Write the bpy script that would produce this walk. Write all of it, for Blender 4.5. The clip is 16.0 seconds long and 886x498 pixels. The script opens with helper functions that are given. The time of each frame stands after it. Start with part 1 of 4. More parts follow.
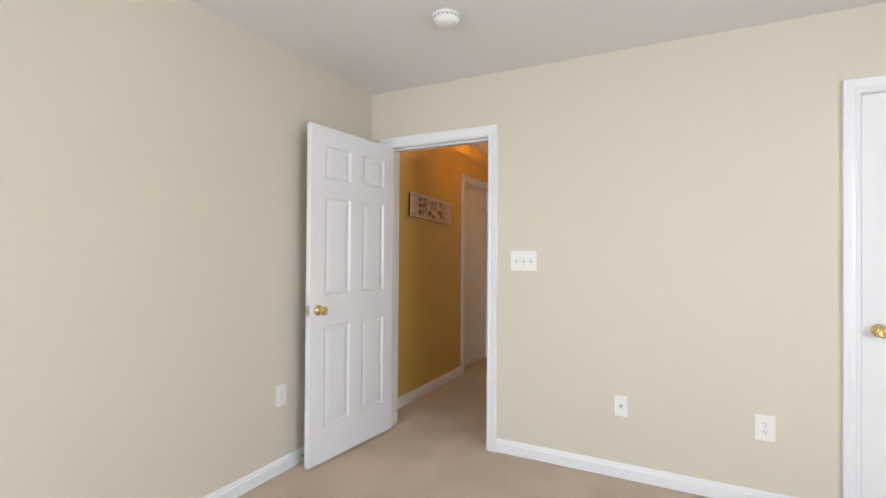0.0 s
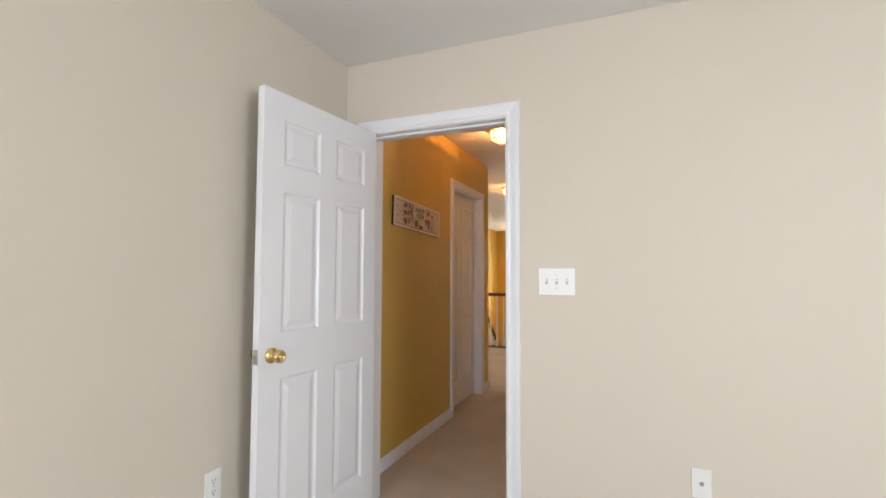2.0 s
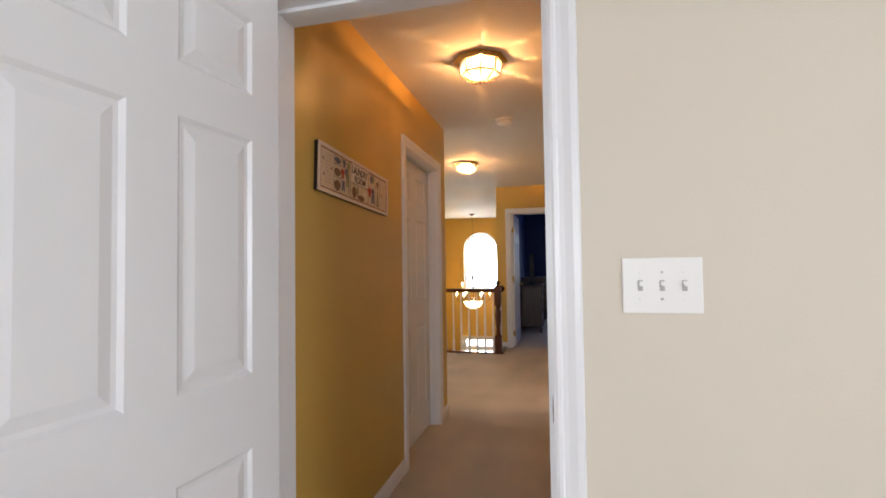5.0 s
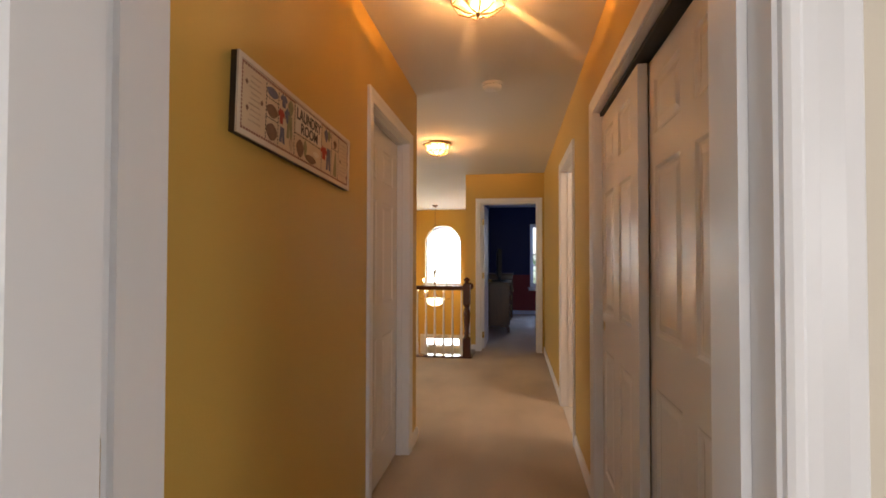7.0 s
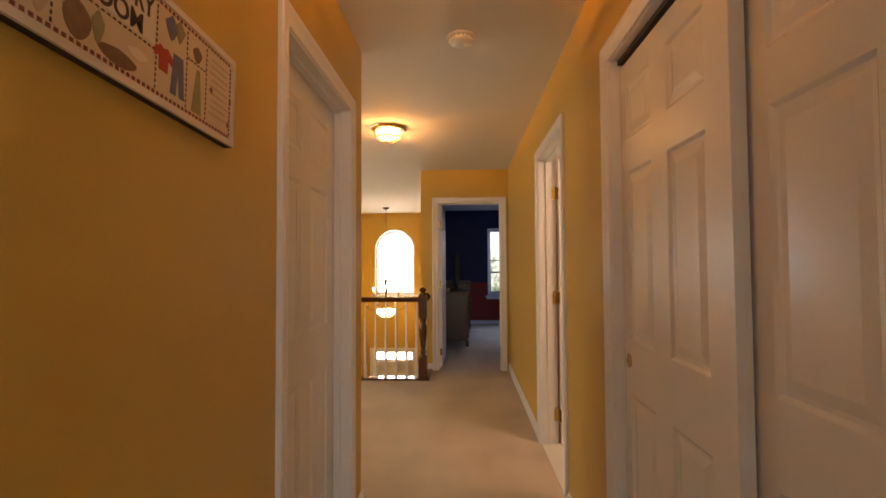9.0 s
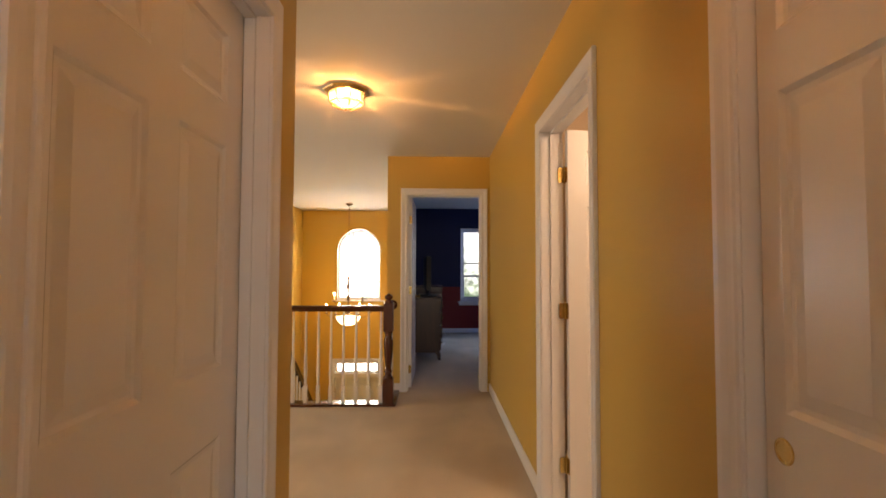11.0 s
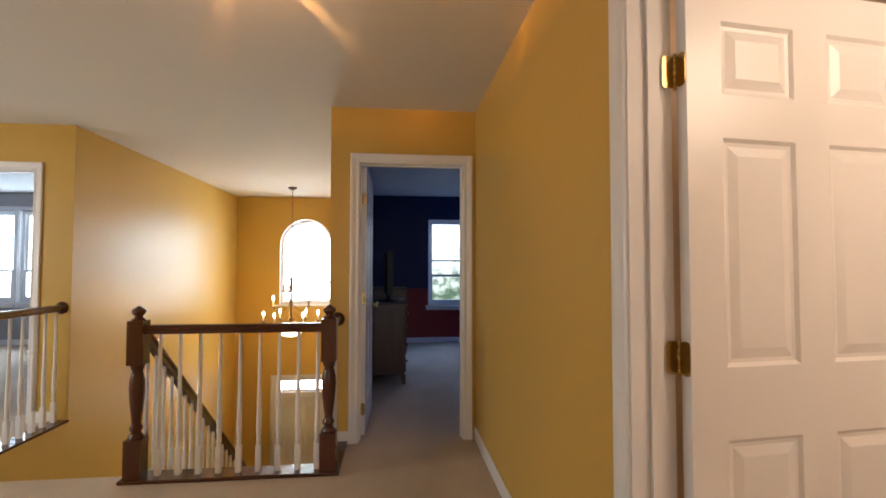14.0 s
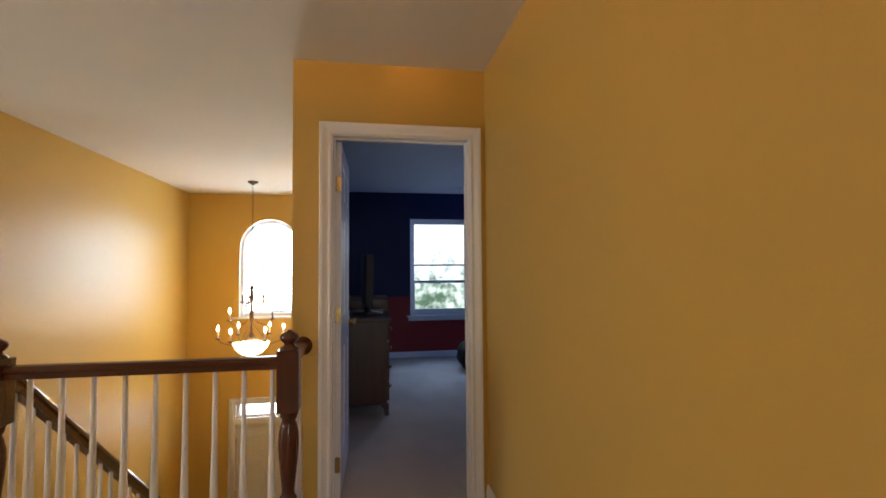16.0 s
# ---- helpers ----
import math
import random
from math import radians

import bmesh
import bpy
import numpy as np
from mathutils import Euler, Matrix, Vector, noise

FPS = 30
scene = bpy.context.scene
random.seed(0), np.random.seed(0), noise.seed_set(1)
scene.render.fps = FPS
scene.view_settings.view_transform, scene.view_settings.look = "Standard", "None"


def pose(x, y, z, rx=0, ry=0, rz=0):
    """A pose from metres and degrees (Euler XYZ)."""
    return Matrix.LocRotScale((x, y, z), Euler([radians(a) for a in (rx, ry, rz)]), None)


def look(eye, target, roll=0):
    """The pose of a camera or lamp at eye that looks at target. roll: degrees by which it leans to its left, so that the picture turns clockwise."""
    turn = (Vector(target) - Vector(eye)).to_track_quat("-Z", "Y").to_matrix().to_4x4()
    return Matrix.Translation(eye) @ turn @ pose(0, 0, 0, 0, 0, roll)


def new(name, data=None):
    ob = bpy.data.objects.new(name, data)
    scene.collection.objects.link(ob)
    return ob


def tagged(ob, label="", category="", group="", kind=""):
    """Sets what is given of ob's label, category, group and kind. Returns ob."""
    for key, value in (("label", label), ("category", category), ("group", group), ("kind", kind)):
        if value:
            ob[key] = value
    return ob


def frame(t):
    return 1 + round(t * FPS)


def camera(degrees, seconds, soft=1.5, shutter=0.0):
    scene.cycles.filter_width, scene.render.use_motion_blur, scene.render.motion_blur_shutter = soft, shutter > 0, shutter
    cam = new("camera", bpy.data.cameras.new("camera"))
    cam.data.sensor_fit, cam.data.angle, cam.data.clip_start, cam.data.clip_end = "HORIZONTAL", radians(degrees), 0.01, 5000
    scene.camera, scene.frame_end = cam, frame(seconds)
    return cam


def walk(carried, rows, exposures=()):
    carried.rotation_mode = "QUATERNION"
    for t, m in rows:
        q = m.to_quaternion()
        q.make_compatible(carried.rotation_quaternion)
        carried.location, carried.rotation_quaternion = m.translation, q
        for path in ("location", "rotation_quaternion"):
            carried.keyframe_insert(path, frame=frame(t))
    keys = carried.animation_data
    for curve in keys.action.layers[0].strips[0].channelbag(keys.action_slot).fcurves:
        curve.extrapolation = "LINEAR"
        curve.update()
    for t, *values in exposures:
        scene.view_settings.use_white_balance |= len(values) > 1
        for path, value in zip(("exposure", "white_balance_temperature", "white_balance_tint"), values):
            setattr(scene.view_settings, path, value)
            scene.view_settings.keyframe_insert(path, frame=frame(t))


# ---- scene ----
cam = camera(87.5, 16.0, soft=1.7)
PATH = [
    (0, (0.192, -0.167, 1.27), (-0.717, 1.615, 1.288), 0.4),
    (0.5, (0.068, 0.000, 1.28), (-0.801, 1.801, 1.31), 0.3),
    (1, (-0.090, 0.160, 1.275), (-0.932, 1.974, 1.322), 0.4),
    (1.5, (-0.228, 0.296, 1.276), (-1.044, 2.121, 1.353), 0.5),
    (2, (-0.334, 0.452, 1.269), (-1.102, 2.296, 1.368), 0.2),
    (2.5, (-0.419, 0.635, 1.284), (-1.137, 2.499, 1.393), -0.2),
    (3, (-0.525, 0.801, 1.276), (-1.205, 2.679, 1.392), -0.6),
    (3.5, (-0.661, 0.968, 1.281), (-1.296, 2.861, 1.392), -0.6),
    (4, (-0.752, 1.146, 1.277), (-1.339, 3.055, 1.376), -0.7),
    (4.5, (-0.826, 1.334, 1.281), (-1.360, 3.259, 1.36), -0.8),
    (7, (-1.166, 2.155, 1.282), (-1.465, 4.132, 1.32), 0.1),
    (7.5, (-1.230, 2.322, 1.278), (-1.468, 4.307, 1.324), 0.4),
    (8, (-1.274, 2.504, 1.281), (-1.456, 4.495, 1.338), 0.3),
    (8.5, (-1.281, 2.721, 1.283), (-1.413, 4.716, 1.341), -0.2),
    (9, (-1.294, 2.909, 1.282), (-1.383, 4.906, 1.349), -0.3),
    (11.5, (-1.360, 3.988, 1.274), (-1.287, 5.985, 1.355), 0.1),
    (12, (-1.332, 4.247, 1.281), (-1.240, 6.244, 1.349), -0.0),
    (12.5, (-1.325, 4.476, 1.276), (-1.210, 6.471, 1.342), 0.2),
    (13, (-1.372, 4.710, 1.284), (-1.219, 6.704, 1.35), 0.5),
    (13.5, (-1.387, 4.905, 1.279), (-1.194, 6.894, 1.35), 0.5),
    (14, (-1.358, 5.134, 1.277), (-1.146, 7.122, 1.349), 0.1),
    (14.5, (-1.379, 5.373, 1.278), (-1.141, 7.358, 1.349), 0.1),
    (15, (-1.423, 5.581, 1.278), (-1.155, 7.561, 1.36), 0.2),
    (15.5, (-1.429, 5.786, 1.282), (-1.132, 7.762, 1.369), 0.1),
    (16, (-1.422, 5.985, 1.288), (-1.096, 7.956, 1.378), -0.4),
]
walk(cam, [(t, look(eye, target, roll)) for t, eye, target, roll in PATH],
     exposures=((0, 0.24, 6250, 10), (4.5, 0.20, 6200, 12), (7, 0.0, 6850, 14), (7.5, -0.06, 7850, 16), (8, 0.0, 7950, 16), (9, 0.05, 8200, 16), (11.5, 0.16, 7600, 14), (13, 0.06, 6600, 11), (16, 0.0, 6350, 10)))

# ---- world, sun and large lights ----
world = bpy.data.worlds.new("overcast_sky")
scene.world = world
world.use_nodes = True
wn, wl = world.node_tree.nodes, world.node_tree.links
sky = wn.new("ShaderNodeTexSky")
sky.sky_type = "NISHITA"
sky.sun_disc = False
sky.sun_elevation, sky.sun_rotation = radians(38), radians(200)
wn["Background"].inputs["Strength"].default_value = 0.12
wl.new(sky.outputs[0], wn["Background"].inputs["Color"])


def lamp(name, kind, m, energy, colour, size=0.1, size_y=None, angle=None):
    data = bpy.data.lights.new(name, kind)
    data.energy, data.color = energy, colour
    if kind == "AREA":
        data.shape, data.size, data.size_y = "RECTANGLE", size, size_y or size
    elif kind == "SUN":
        data.angle = radians(angle)
    else:
        data.shadow_soft_size = size
    ob = new(name, data)
    ob.matrix_world = m
    return ob


DAY = (0.93, 0.96, 1.0)
WARM = (1.0, 0.45, 0.14)
lamp("sun", "SUN", look((0, -20, 16), (0, 0, 0)), 1.0, (1, 0.96, 0.9), angle=12)
# daylight in the openings of the windows; the bedroom's two are unseen and assumed
lamp("bedroom_east_daylight", "AREA", look((2.52, 0.30, 1.45), (-1.8, 0.6, 1.2)), 48, (0.875, 0.93, 0.985), 1.4, 1.4)
lamp("bedroom_south_daylight", "AREA", look((-0.9, -2.76, 1.45), (-0.5, 2, 0.7)), 70, (0.875, 0.93, 0.985), 1.6, 1.4)
lamp("arch_window_daylight", "AREA", look((-2.84, 13.62, 1.35), (-2.84, 8, -1.2)), 66, (0.84, 0.97, 1.0), 0.95, 1.55)
lamp("front_door_daylight", "AREA", look((-2.86, 13.62, -0.76), (-2.86, 8, -1.0)), 14, DAY, 0.95, 0.34)
# unseen west window, added to bring more daylight onto the landing
lamp("landing_added_daylight", "AREA", look((-6.68, 7.05, 1.45), (-1, 7.0, 0.4)), 52, (0.97, 0.97, 0.93), 1.6, 1.4)
# fill light for the blue room through an added, unseen east window
lamp("blue_room_east_fill", "AREA", look((2.52, 12.0, 1.45), (-1.6, 11.5, 0.9)), 20, (0.18, 0.38, 1.0), 0.9, 1.4)
lamp("blue_room_north_daylight", "AREA", look((-0.33, 13.38, 2.42), (-0.45, 11.0, 0.0)), 44, (0.30, 0.52, 1.0), 0.95, 0.5)
lamp("study_daylight", "AREA", look((-7.39, 13.75, 1.45), (-7.0, 9, 1.0)), 95, (0.66, 0.82, 1.0), 1.75, 1.5)
# bulbs of the hall's ceiling lamps and the chandelier
HALL_LAMPS = ((-1.31, 4.10), (-1.92, 6.765))
for lx, ly in HALL_LAMPS:
    lamp("ceiling_lamp_bulb", "POINT", pose(lx, ly, 2.368), 138 if ly < 5 else 164, WARM, 0.007)
lamp("chandelier_bulbs", "POINT", pose(-2.86, 12.2, 0.80), 25, (1.0, 0.60, 0.26), 0.07)
# unseen bathroom lamp, added to brighten the open door
lamp("bathroom_added_lamp", "POINT", pose(0.42, 5.22, 2.2), 41, (1.0, 0.78, 0.58), 0.30)

# ---- materials ----


def material(name, colour, rough=0.6, metal=0.0, vary=0.06, scale=3.0, grain=0.0, grain_scale=220.0, bump=0.0, bump_scale=180.0,
             coat=0.0, spec=0.5, second=None):
    mat = bpy.data.materials.new(name)
    mat.use_nodes = True
    nt = mat.node_tree
    b = nt.nodes["Principled BSDF"]
    b.inputs["Roughness"].default_value, b.inputs["Metallic"].default_value = rough, metal
    b.inputs["Coat Weight"].default_value = coat
    b.inputs["Specular IOR Level"].default_value = spec
    co = nt.nodes.new("ShaderNodeTexCoord")
    n1 = nt.nodes.new("ShaderNodeTexNoise")
    n1.inputs["Scale"].default_value, n1.inputs["Detail"].default_value = scale, 4
    nt.links.new(co.outputs["Object"], n1.inputs["Vector"])
    mix = nt.nodes.new("ShaderNodeMix")
    mix.data_type = "RGBA"
    lo = second or tuple(c * (1 - vary) for c in colour)
    mix.inputs["A"].default_value, mix.inputs["B"].default_value = (*lo, 1), (*(tuple(min(1, c * (1 + vary)) for c in colour)), 1)
    nt.links.new(n1.outputs["Fac"], mix.inputs["Factor"])
    out = mix.outputs["Result"]
    if grain:
        n2 = nt.nodes.new("ShaderNodeTexNoise")
        n2.inputs["Scale"].default_value, n2.inputs["Detail"].default_value = grain_scale, 3
        nt.links.new(co.outputs["Object"], n2.inputs["Vector"])
        ramp = nt.nodes.new("ShaderNodeMapRange")
        ramp.inputs["From Min"].default_value, ramp.inputs["From Max"].default_value = 0.3, 0.7
        ramp.inputs["To Min"].default_value, ramp.inputs["To Max"].default_value = 1 - grain, 1 + grain * 0.4
        nt.links.new(n2.outputs["Fac"], ramp.inputs["Value"])
        mul = nt.nodes.new("ShaderNodeMix")
        mul.data_type, mul.blend_type = "RGBA", "MULTIPLY"
        mul.inputs["Factor"].default_value = 1
        nt.links.new(out, mul.inputs["A"])
        nt.links.new(ramp.outputs["Result"], mul.inputs["B"])
        out = mul.outputs["Result"]
    nt.links.new(out, b.inputs["Base Color"])
    if bump:
        n3 = nt.nodes.new("ShaderNodeTexNoise")
        n3.inputs["Scale"].default_value, n3.inputs["Detail"].default_value = bump_scale, 4
        nt.links.new(co.outputs["Object"], n3.inputs["Vector"])
        bm_node = nt.nodes.new("ShaderNodeBump")
        bm_node.inputs["Strength"].default_value, bm_node.inputs["Distance"].default_value = bump, 0.004
        nt.links.new(n3.outputs["Fac"], bm_node.inputs["Height"])
        nt.links.new(bm_node.outputs["Normal"], b.inputs["Normal"])
    return mat


def glowing(name, colour, strength):
    mat = material(name, colour, 0.4)
    b = mat.node_tree.nodes["Principled BSDF"]
    b.inputs["Emission Color"].default_value, b.inputs["Emission Strength"].default_value = (*colour, 1), strength
    return mat


def glass(name, colour=(1, 1, 1), rough=0.0, ior=1.45):
    mat = bpy.data.materials.new(name)
    mat.use_nodes = True
    b = mat.node_tree.nodes["Principled BSDF"]
    b.inputs["Base Color"].default_value = (*colour, 1)
    b.inputs["Transmission Weight"].default_value = 1
    b.inputs["Roughness"].default_value, b.inputs["IOR"].default_value = rough, ior
    return mat


def wood(name, dark, light, rough=0.35, coat=0.3, along="Z"):
    mat = material(name, light, rough, 0, second=dark, scale=6, grain=0.14, grain_scale=60, coat=coat, bump=0.03, bump_scale=90)
    nt = mat.node_tree
    co = [n for n in nt.nodes if n.type == "TEX_COORD"][0]
    mp = nt.nodes.new("ShaderNodeMapping")
    mp.inputs["Scale"].default_value = {"Z": (5, 5, 0.5), "X": (0.5, 5, 5), "Y": (5, 0.5, 5)}[along]
    for n in [n for n in nt.nodes if n.type == "TEX_NOISE"]:
        nt.links.new(mp.outputs[0], n.inputs["Vector"])
    nt.links.new(co.outputs["Object"], mp.inputs["Vector"])
    return mat


BEIGE = material("beige_wall_paint", (0.66, 0.60, 0.505), 0.62, vary=0.015, scale=1.2, bump=0.10, bump_scale=160)
MUSTARD = material("mustard_wall_paint", (0.60, 0.393, 0.095), 0.37, spec=0.34, vary=0.02, scale=1.2, bump=0.10, bump_scale=160)
NAVY = material("navy_wall_paint", (0.006, 0.011, 0.07), 0.55, vary=0.05, bump=0.08)
RED = material("red_wall_paint", (0.30, 0.014, 0.018), 0.55, vary=0.05, bump=0.08)
GREY = material("grey_wall_paint", (0.36, 0.35, 0.38), 0.6, vary=0.03, bump=0.08)
BUFF = material("buff_wall_paint", (0.55, 0.42, 0.30), 0.6, vary=0.03, bump=0.08)
CEIL = material("ceiling_paint", (0.76, 0.75, 0.74), 0.85, vary=0.02, scale=1.5, bump=0.25, bump_scale=110)
TRIM = material("white_trim_paint", (0.80, 0.80, 0.82), 0.32, vary=0.015, scale=4, bump=0.02, bump_scale=60)
DOORW = material("white_door_paint", (0.79, 0.79, 0.81), 0.27, vary=0.015, scale=3, bump=0.05, bump_scale=70)
CARPET = material("beige_carpet", (0.66, 0.55, 0.435), 0.95, vary=0.20, scale=2.4, grain=0.40, grain_scale=260, bump=0.9, bump_scale=300, spec=0.1)
# patchy streaks: brushed pile, plus the balusters' shadow bands painted into the colour
cn = CARPET.node_tree
streak_co = [n for n in cn.nodes if n.type == "TEX_COORD"][0]
streak_map = cn.nodes.new("ShaderNodeMapping")
streak_map.inputs["Scale"].default_value = (2.6, 0.9, 1.0)
streak_map.inputs["Rotation"].default_value = (0, 0, 0.12)
cn.links.new(streak_co.outputs["Object"], streak_map.inputs["Vector"])
streak = cn.nodes.new("ShaderNodeTexNoise")
streak.inputs["Scale"].default_value, streak.inputs["Detail"].default_value = 1.3, 2
cn.links.new(streak_map.outputs[0], streak.inputs["Vector"])
streak_ramp = cn.nodes.new("ShaderNodeMapRange")
streak_ramp.inputs["From Min"].default_value, streak_ramp.inputs["From Max"].default_value = 0.38, 0.62
streak_ramp.inputs["To Min"].default_value, streak_ramp.inputs["To Max"].default_value = 0.94, 1.04
cn.links.new(streak.outputs["Fac"], streak_ramp.inputs["Value"])
streak_mul = cn.nodes.new("ShaderNodeMix")
streak_mul.data_type, streak_mul.blend_type = "RGBA", "MULTIPLY"
streak_mul.inputs["Factor"].default_value = 1
carpet_base = cn.nodes["Principled BSDF"].inputs["Base Color"]
cn.links.new(carpet_base.links[0].from_socket, streak_mul.inputs["A"])
cn.links.new(streak_ramp.outputs["Result"], streak_mul.inputs["B"])
cn.links.new(streak_mul.outputs["Result"], carpet_base)
CHERRY = wood("dark_stained_wood", (0.050, 0.013, 0.006), (0.098, 0.025, 0.010), 0.26, 0.25)
CHERRYX = wood("dark_stained_rail_wood", (0.050, 0.013, 0.006), (0.098, 0.025, 0.010), 0.24, 0.25, "X")
CHERRYY = wood("dark_stained_handrail_wood", (0.050, 0.013, 0.006), (0.098, 0.025, 0.010), 0.24, 0.25, "Y")
BROWNW = wood("dresser_wood", (0.045, 0.016, 0.008), (0.10, 0.036, 0.018), 0.35, 0.2)
BRASS = material("polished_brass", (0.73, 0.55, 0.25), 0.22, 1.0, vary=0.12, scale=30)
AGED = material("aged_brass", (0.50, 0.36, 0.14), 0.24, 1.0, vary=0.25, scale=60)
BRONZE = material("dark_bronze", (0.16, 0.11, 0.07), 0.35, 0.9, vary=0.1, scale=30)
STEEL = material("grey_steel", (0.45, 0.45, 0.46), 0.35, 1.0, vary=0.08, scale=30)
PLASTIC = material("white_plastic", (0.82, 0.81, 0.79), 0.35, vary=0.01)
SLOT = material("dark_slot", (0.05, 0.05, 0.05), 0.6)
BLACK = material("black_plastic", (0.010, 0.010, 0.012), 0.5, vary=0.2)
TILE = material("white_floor_tile", (0.74, 0.72, 0.68), 0.25, vary=0.04, scale=8)
PANE = glass("window_glass", (1, 1, 1), 0.0, 1.1)


def lit_glass(name, clear):
    """Bevelled, lightly frosted glass: part of the light goes straight through, the rest is scattered."""
    mat = bpy.data.materials.new(name)
    mat.use_nodes = True
    nt = mat.node_tree
    nt.nodes.clear()
    out, mix, mix2 = nt.nodes.new("ShaderNodeOutputMaterial"), nt.nodes.new("ShaderNodeMixShader"), nt.nodes.new("ShaderNodeMixShader")
    tr, tl, gl = nt.nodes.new("ShaderNodeBsdfTransparent"), nt.nodes.new("ShaderNodeBsdfTranslucent"), nt.nodes.new("ShaderNodeBsdfGlossy")
    tl.inputs[0].default_value = (0.075, 0.080, 0.086, 1)
    gl.inputs["Roughness"].default_value = 0.1
    mix.inputs[0].default_value, mix2.inputs[0].default_value = 1 - clear, 0.06
    nt.links.new(tr.outputs[0], mix.inputs[1])
    nt.links.new(tl.outputs[0], mix.inputs[2])
    nt.links.new(mix.outputs[0], mix2.inputs[1])
    nt.links.new(gl.outputs[0], mix2.inputs[2])
    nt.links.new(mix2.outputs[0], out.inputs[0])
    return mat


SIDEGLASS = lit_glass("bevelled_side_glass", 0.33)
LOWGLASS = lit_glass("frosted_lower_glass", 0.16)
ANTIQUE = material("antique_brass", (0.42, 0.28, 0.11), 0.3, 0.9, vary=0.15, scale=30)
FROST = glowing("lit_frosted_glass", (1.0, 0.80, 0.52), 5.0)
FLAME = glowing("lit_bulb", (1.0, 0.74, 0.42), 40.0)
VINYL = material("white_vinyl_frame", (0.82, 0.83, 0.85), 0.4, vary=0.02)

# ---- helpers for building ----


def box(bm, x0, x1, y0, y1, z0, z1, bevel=0.0):
    before = set(bm.verts)
    vs = [bm.verts.new((x, y, z)) for x in (x0, x1) for y in (y0, y1) for z in (z0, z1)]
    faces = [bm.faces.new([vs[i] for i in f]) for f in ((0, 1, 3, 2), (4, 6, 7, 5), (0, 4, 5, 1), (2, 3, 7, 6), (0, 2, 6, 4), (1, 5, 7, 3))]
    if bevel:
        edges = list({e for f in faces for e in f.edges})
        bmesh.ops.bevel(bm, geom=edges, offset=bevel, segments=2, affect="EDGES", profile=0.6)
    return bm


def lathe(bm, profile, centre=(0, 0, 0), steps=24, axis="z", flat=False):
    """A turned body: profile of (radius, height) about an axis through centre."""
    rings = []
    for r, h in profile:
        ring = []
        for k in range(steps):
            a = 2 * math.pi * k / steps
            p = (r * math.cos(a), r * math.sin(a), h)
            if axis == "x":
                p = (p[2], p[0], p[1])
            elif axis == "y":
                p = (p[0], p[2], p[1])
            ring.append(bm.verts.new(Vector(p) + Vector(centre)))
        rings.append(ring)
    for a, b in zip(rings, rings[1:]):
        for k in range(steps):
            f = bm.faces.new((a[k], a[(k + 1) % steps], b[(k + 1) % steps], b[k]))
            f.smooth = not flat
    bm.faces.new(rings[0][::-1])
    bm.faces.new(rings[-1])
    return bm


def tube(bm, points, radius, steps=8):
    """A round bar along points."""
    pts = [Vector(p) for p in points]
    rings = []
    for i, p in enumerate(pts):
        way = (pts[min(i + 1, len(pts) - 1)] - pts[max(i - 1, 0)]).normalized()
        side = way.cross(Vector((0, 0, 1)) if abs(way.z) < 0.9 else Vector((1, 0, 0))).normalized()
        up = side.cross(way)
        r = radius[i] if isinstance(radius, (list, tuple)) else radius
        rings.append([bm.verts.new(p + r * (math.cos(2 * math.pi * k / steps) * side + math.sin(2 * math.pi * k / steps) * up)) for k in range(steps)])
    for a, b in zip(rings, rings[1:]):
        for k in range(steps):
            bm.faces.new((a[k], a[(k + 1) % steps], b[(k + 1) % steps], b[k])).smooth = True
    bm.faces.new(rings[0][::-1])
    bm.faces.new(rings[-1])
    return bm


def extrude_profile(bm, profile, at0, at1, to_world):
    """A straight moulding: closed profile of (out, height) from at0 to at1, placed by to_world(u, out, height)."""
    a = [bm.verts.new(to_world(at0, o, z)) for o, z in profile]
    b = [bm.verts.new(to_world(at1, o, z)) for o, z in profile]
    n = len(profile)
    for k in range(n):
        bm.faces.new((a[k], a[(k + 1) % n], b[(k + 1) % n], b[k]))
    bm.faces.new(a[::-1])
    bm.faces.new(b)
    return bm


def finish(bm, name, mats):
    bmesh.ops.recalc_face_normals(bm, faces=bm.faces)
    mesh = bpy.data.meshes.new(name)
    bm.to_mesh(mesh)
    bm.free()
    for m in mats if isinstance(mats, (list, tuple)) else (mats,):
        mesh.materials.append(m)
    return mesh


def part(name, bm, mat, parent, label=""):
    ob = new(name, finish(bm, name, mat))
    ob.parent = parent
    return tagged(ob, label)


def thing(name, label, category, m=None, group="", kind=""):
    ob = new(name)
    ob.empty_display_size = 0.1
    ob.matrix_world = m or Matrix()
    return tagged(ob, label, category, group, kind)


def solid(name, bm, mat, label, category, kind="", group=""):
    return tagged(new(name, finish(bm, name, mat)), label, category, group, kind)


def face_minus_y(y):
    return lambda u, o, z: (u, y - o, z)


def face_plus_y(y):
    return lambda u, o, z: (u, y + o, z)


def face_plus_x(x):
    return lambda u, o, z: (x + o, u, z)


def face_minus_x(x):
    return lambda u, o, z: (x - o, u, z)


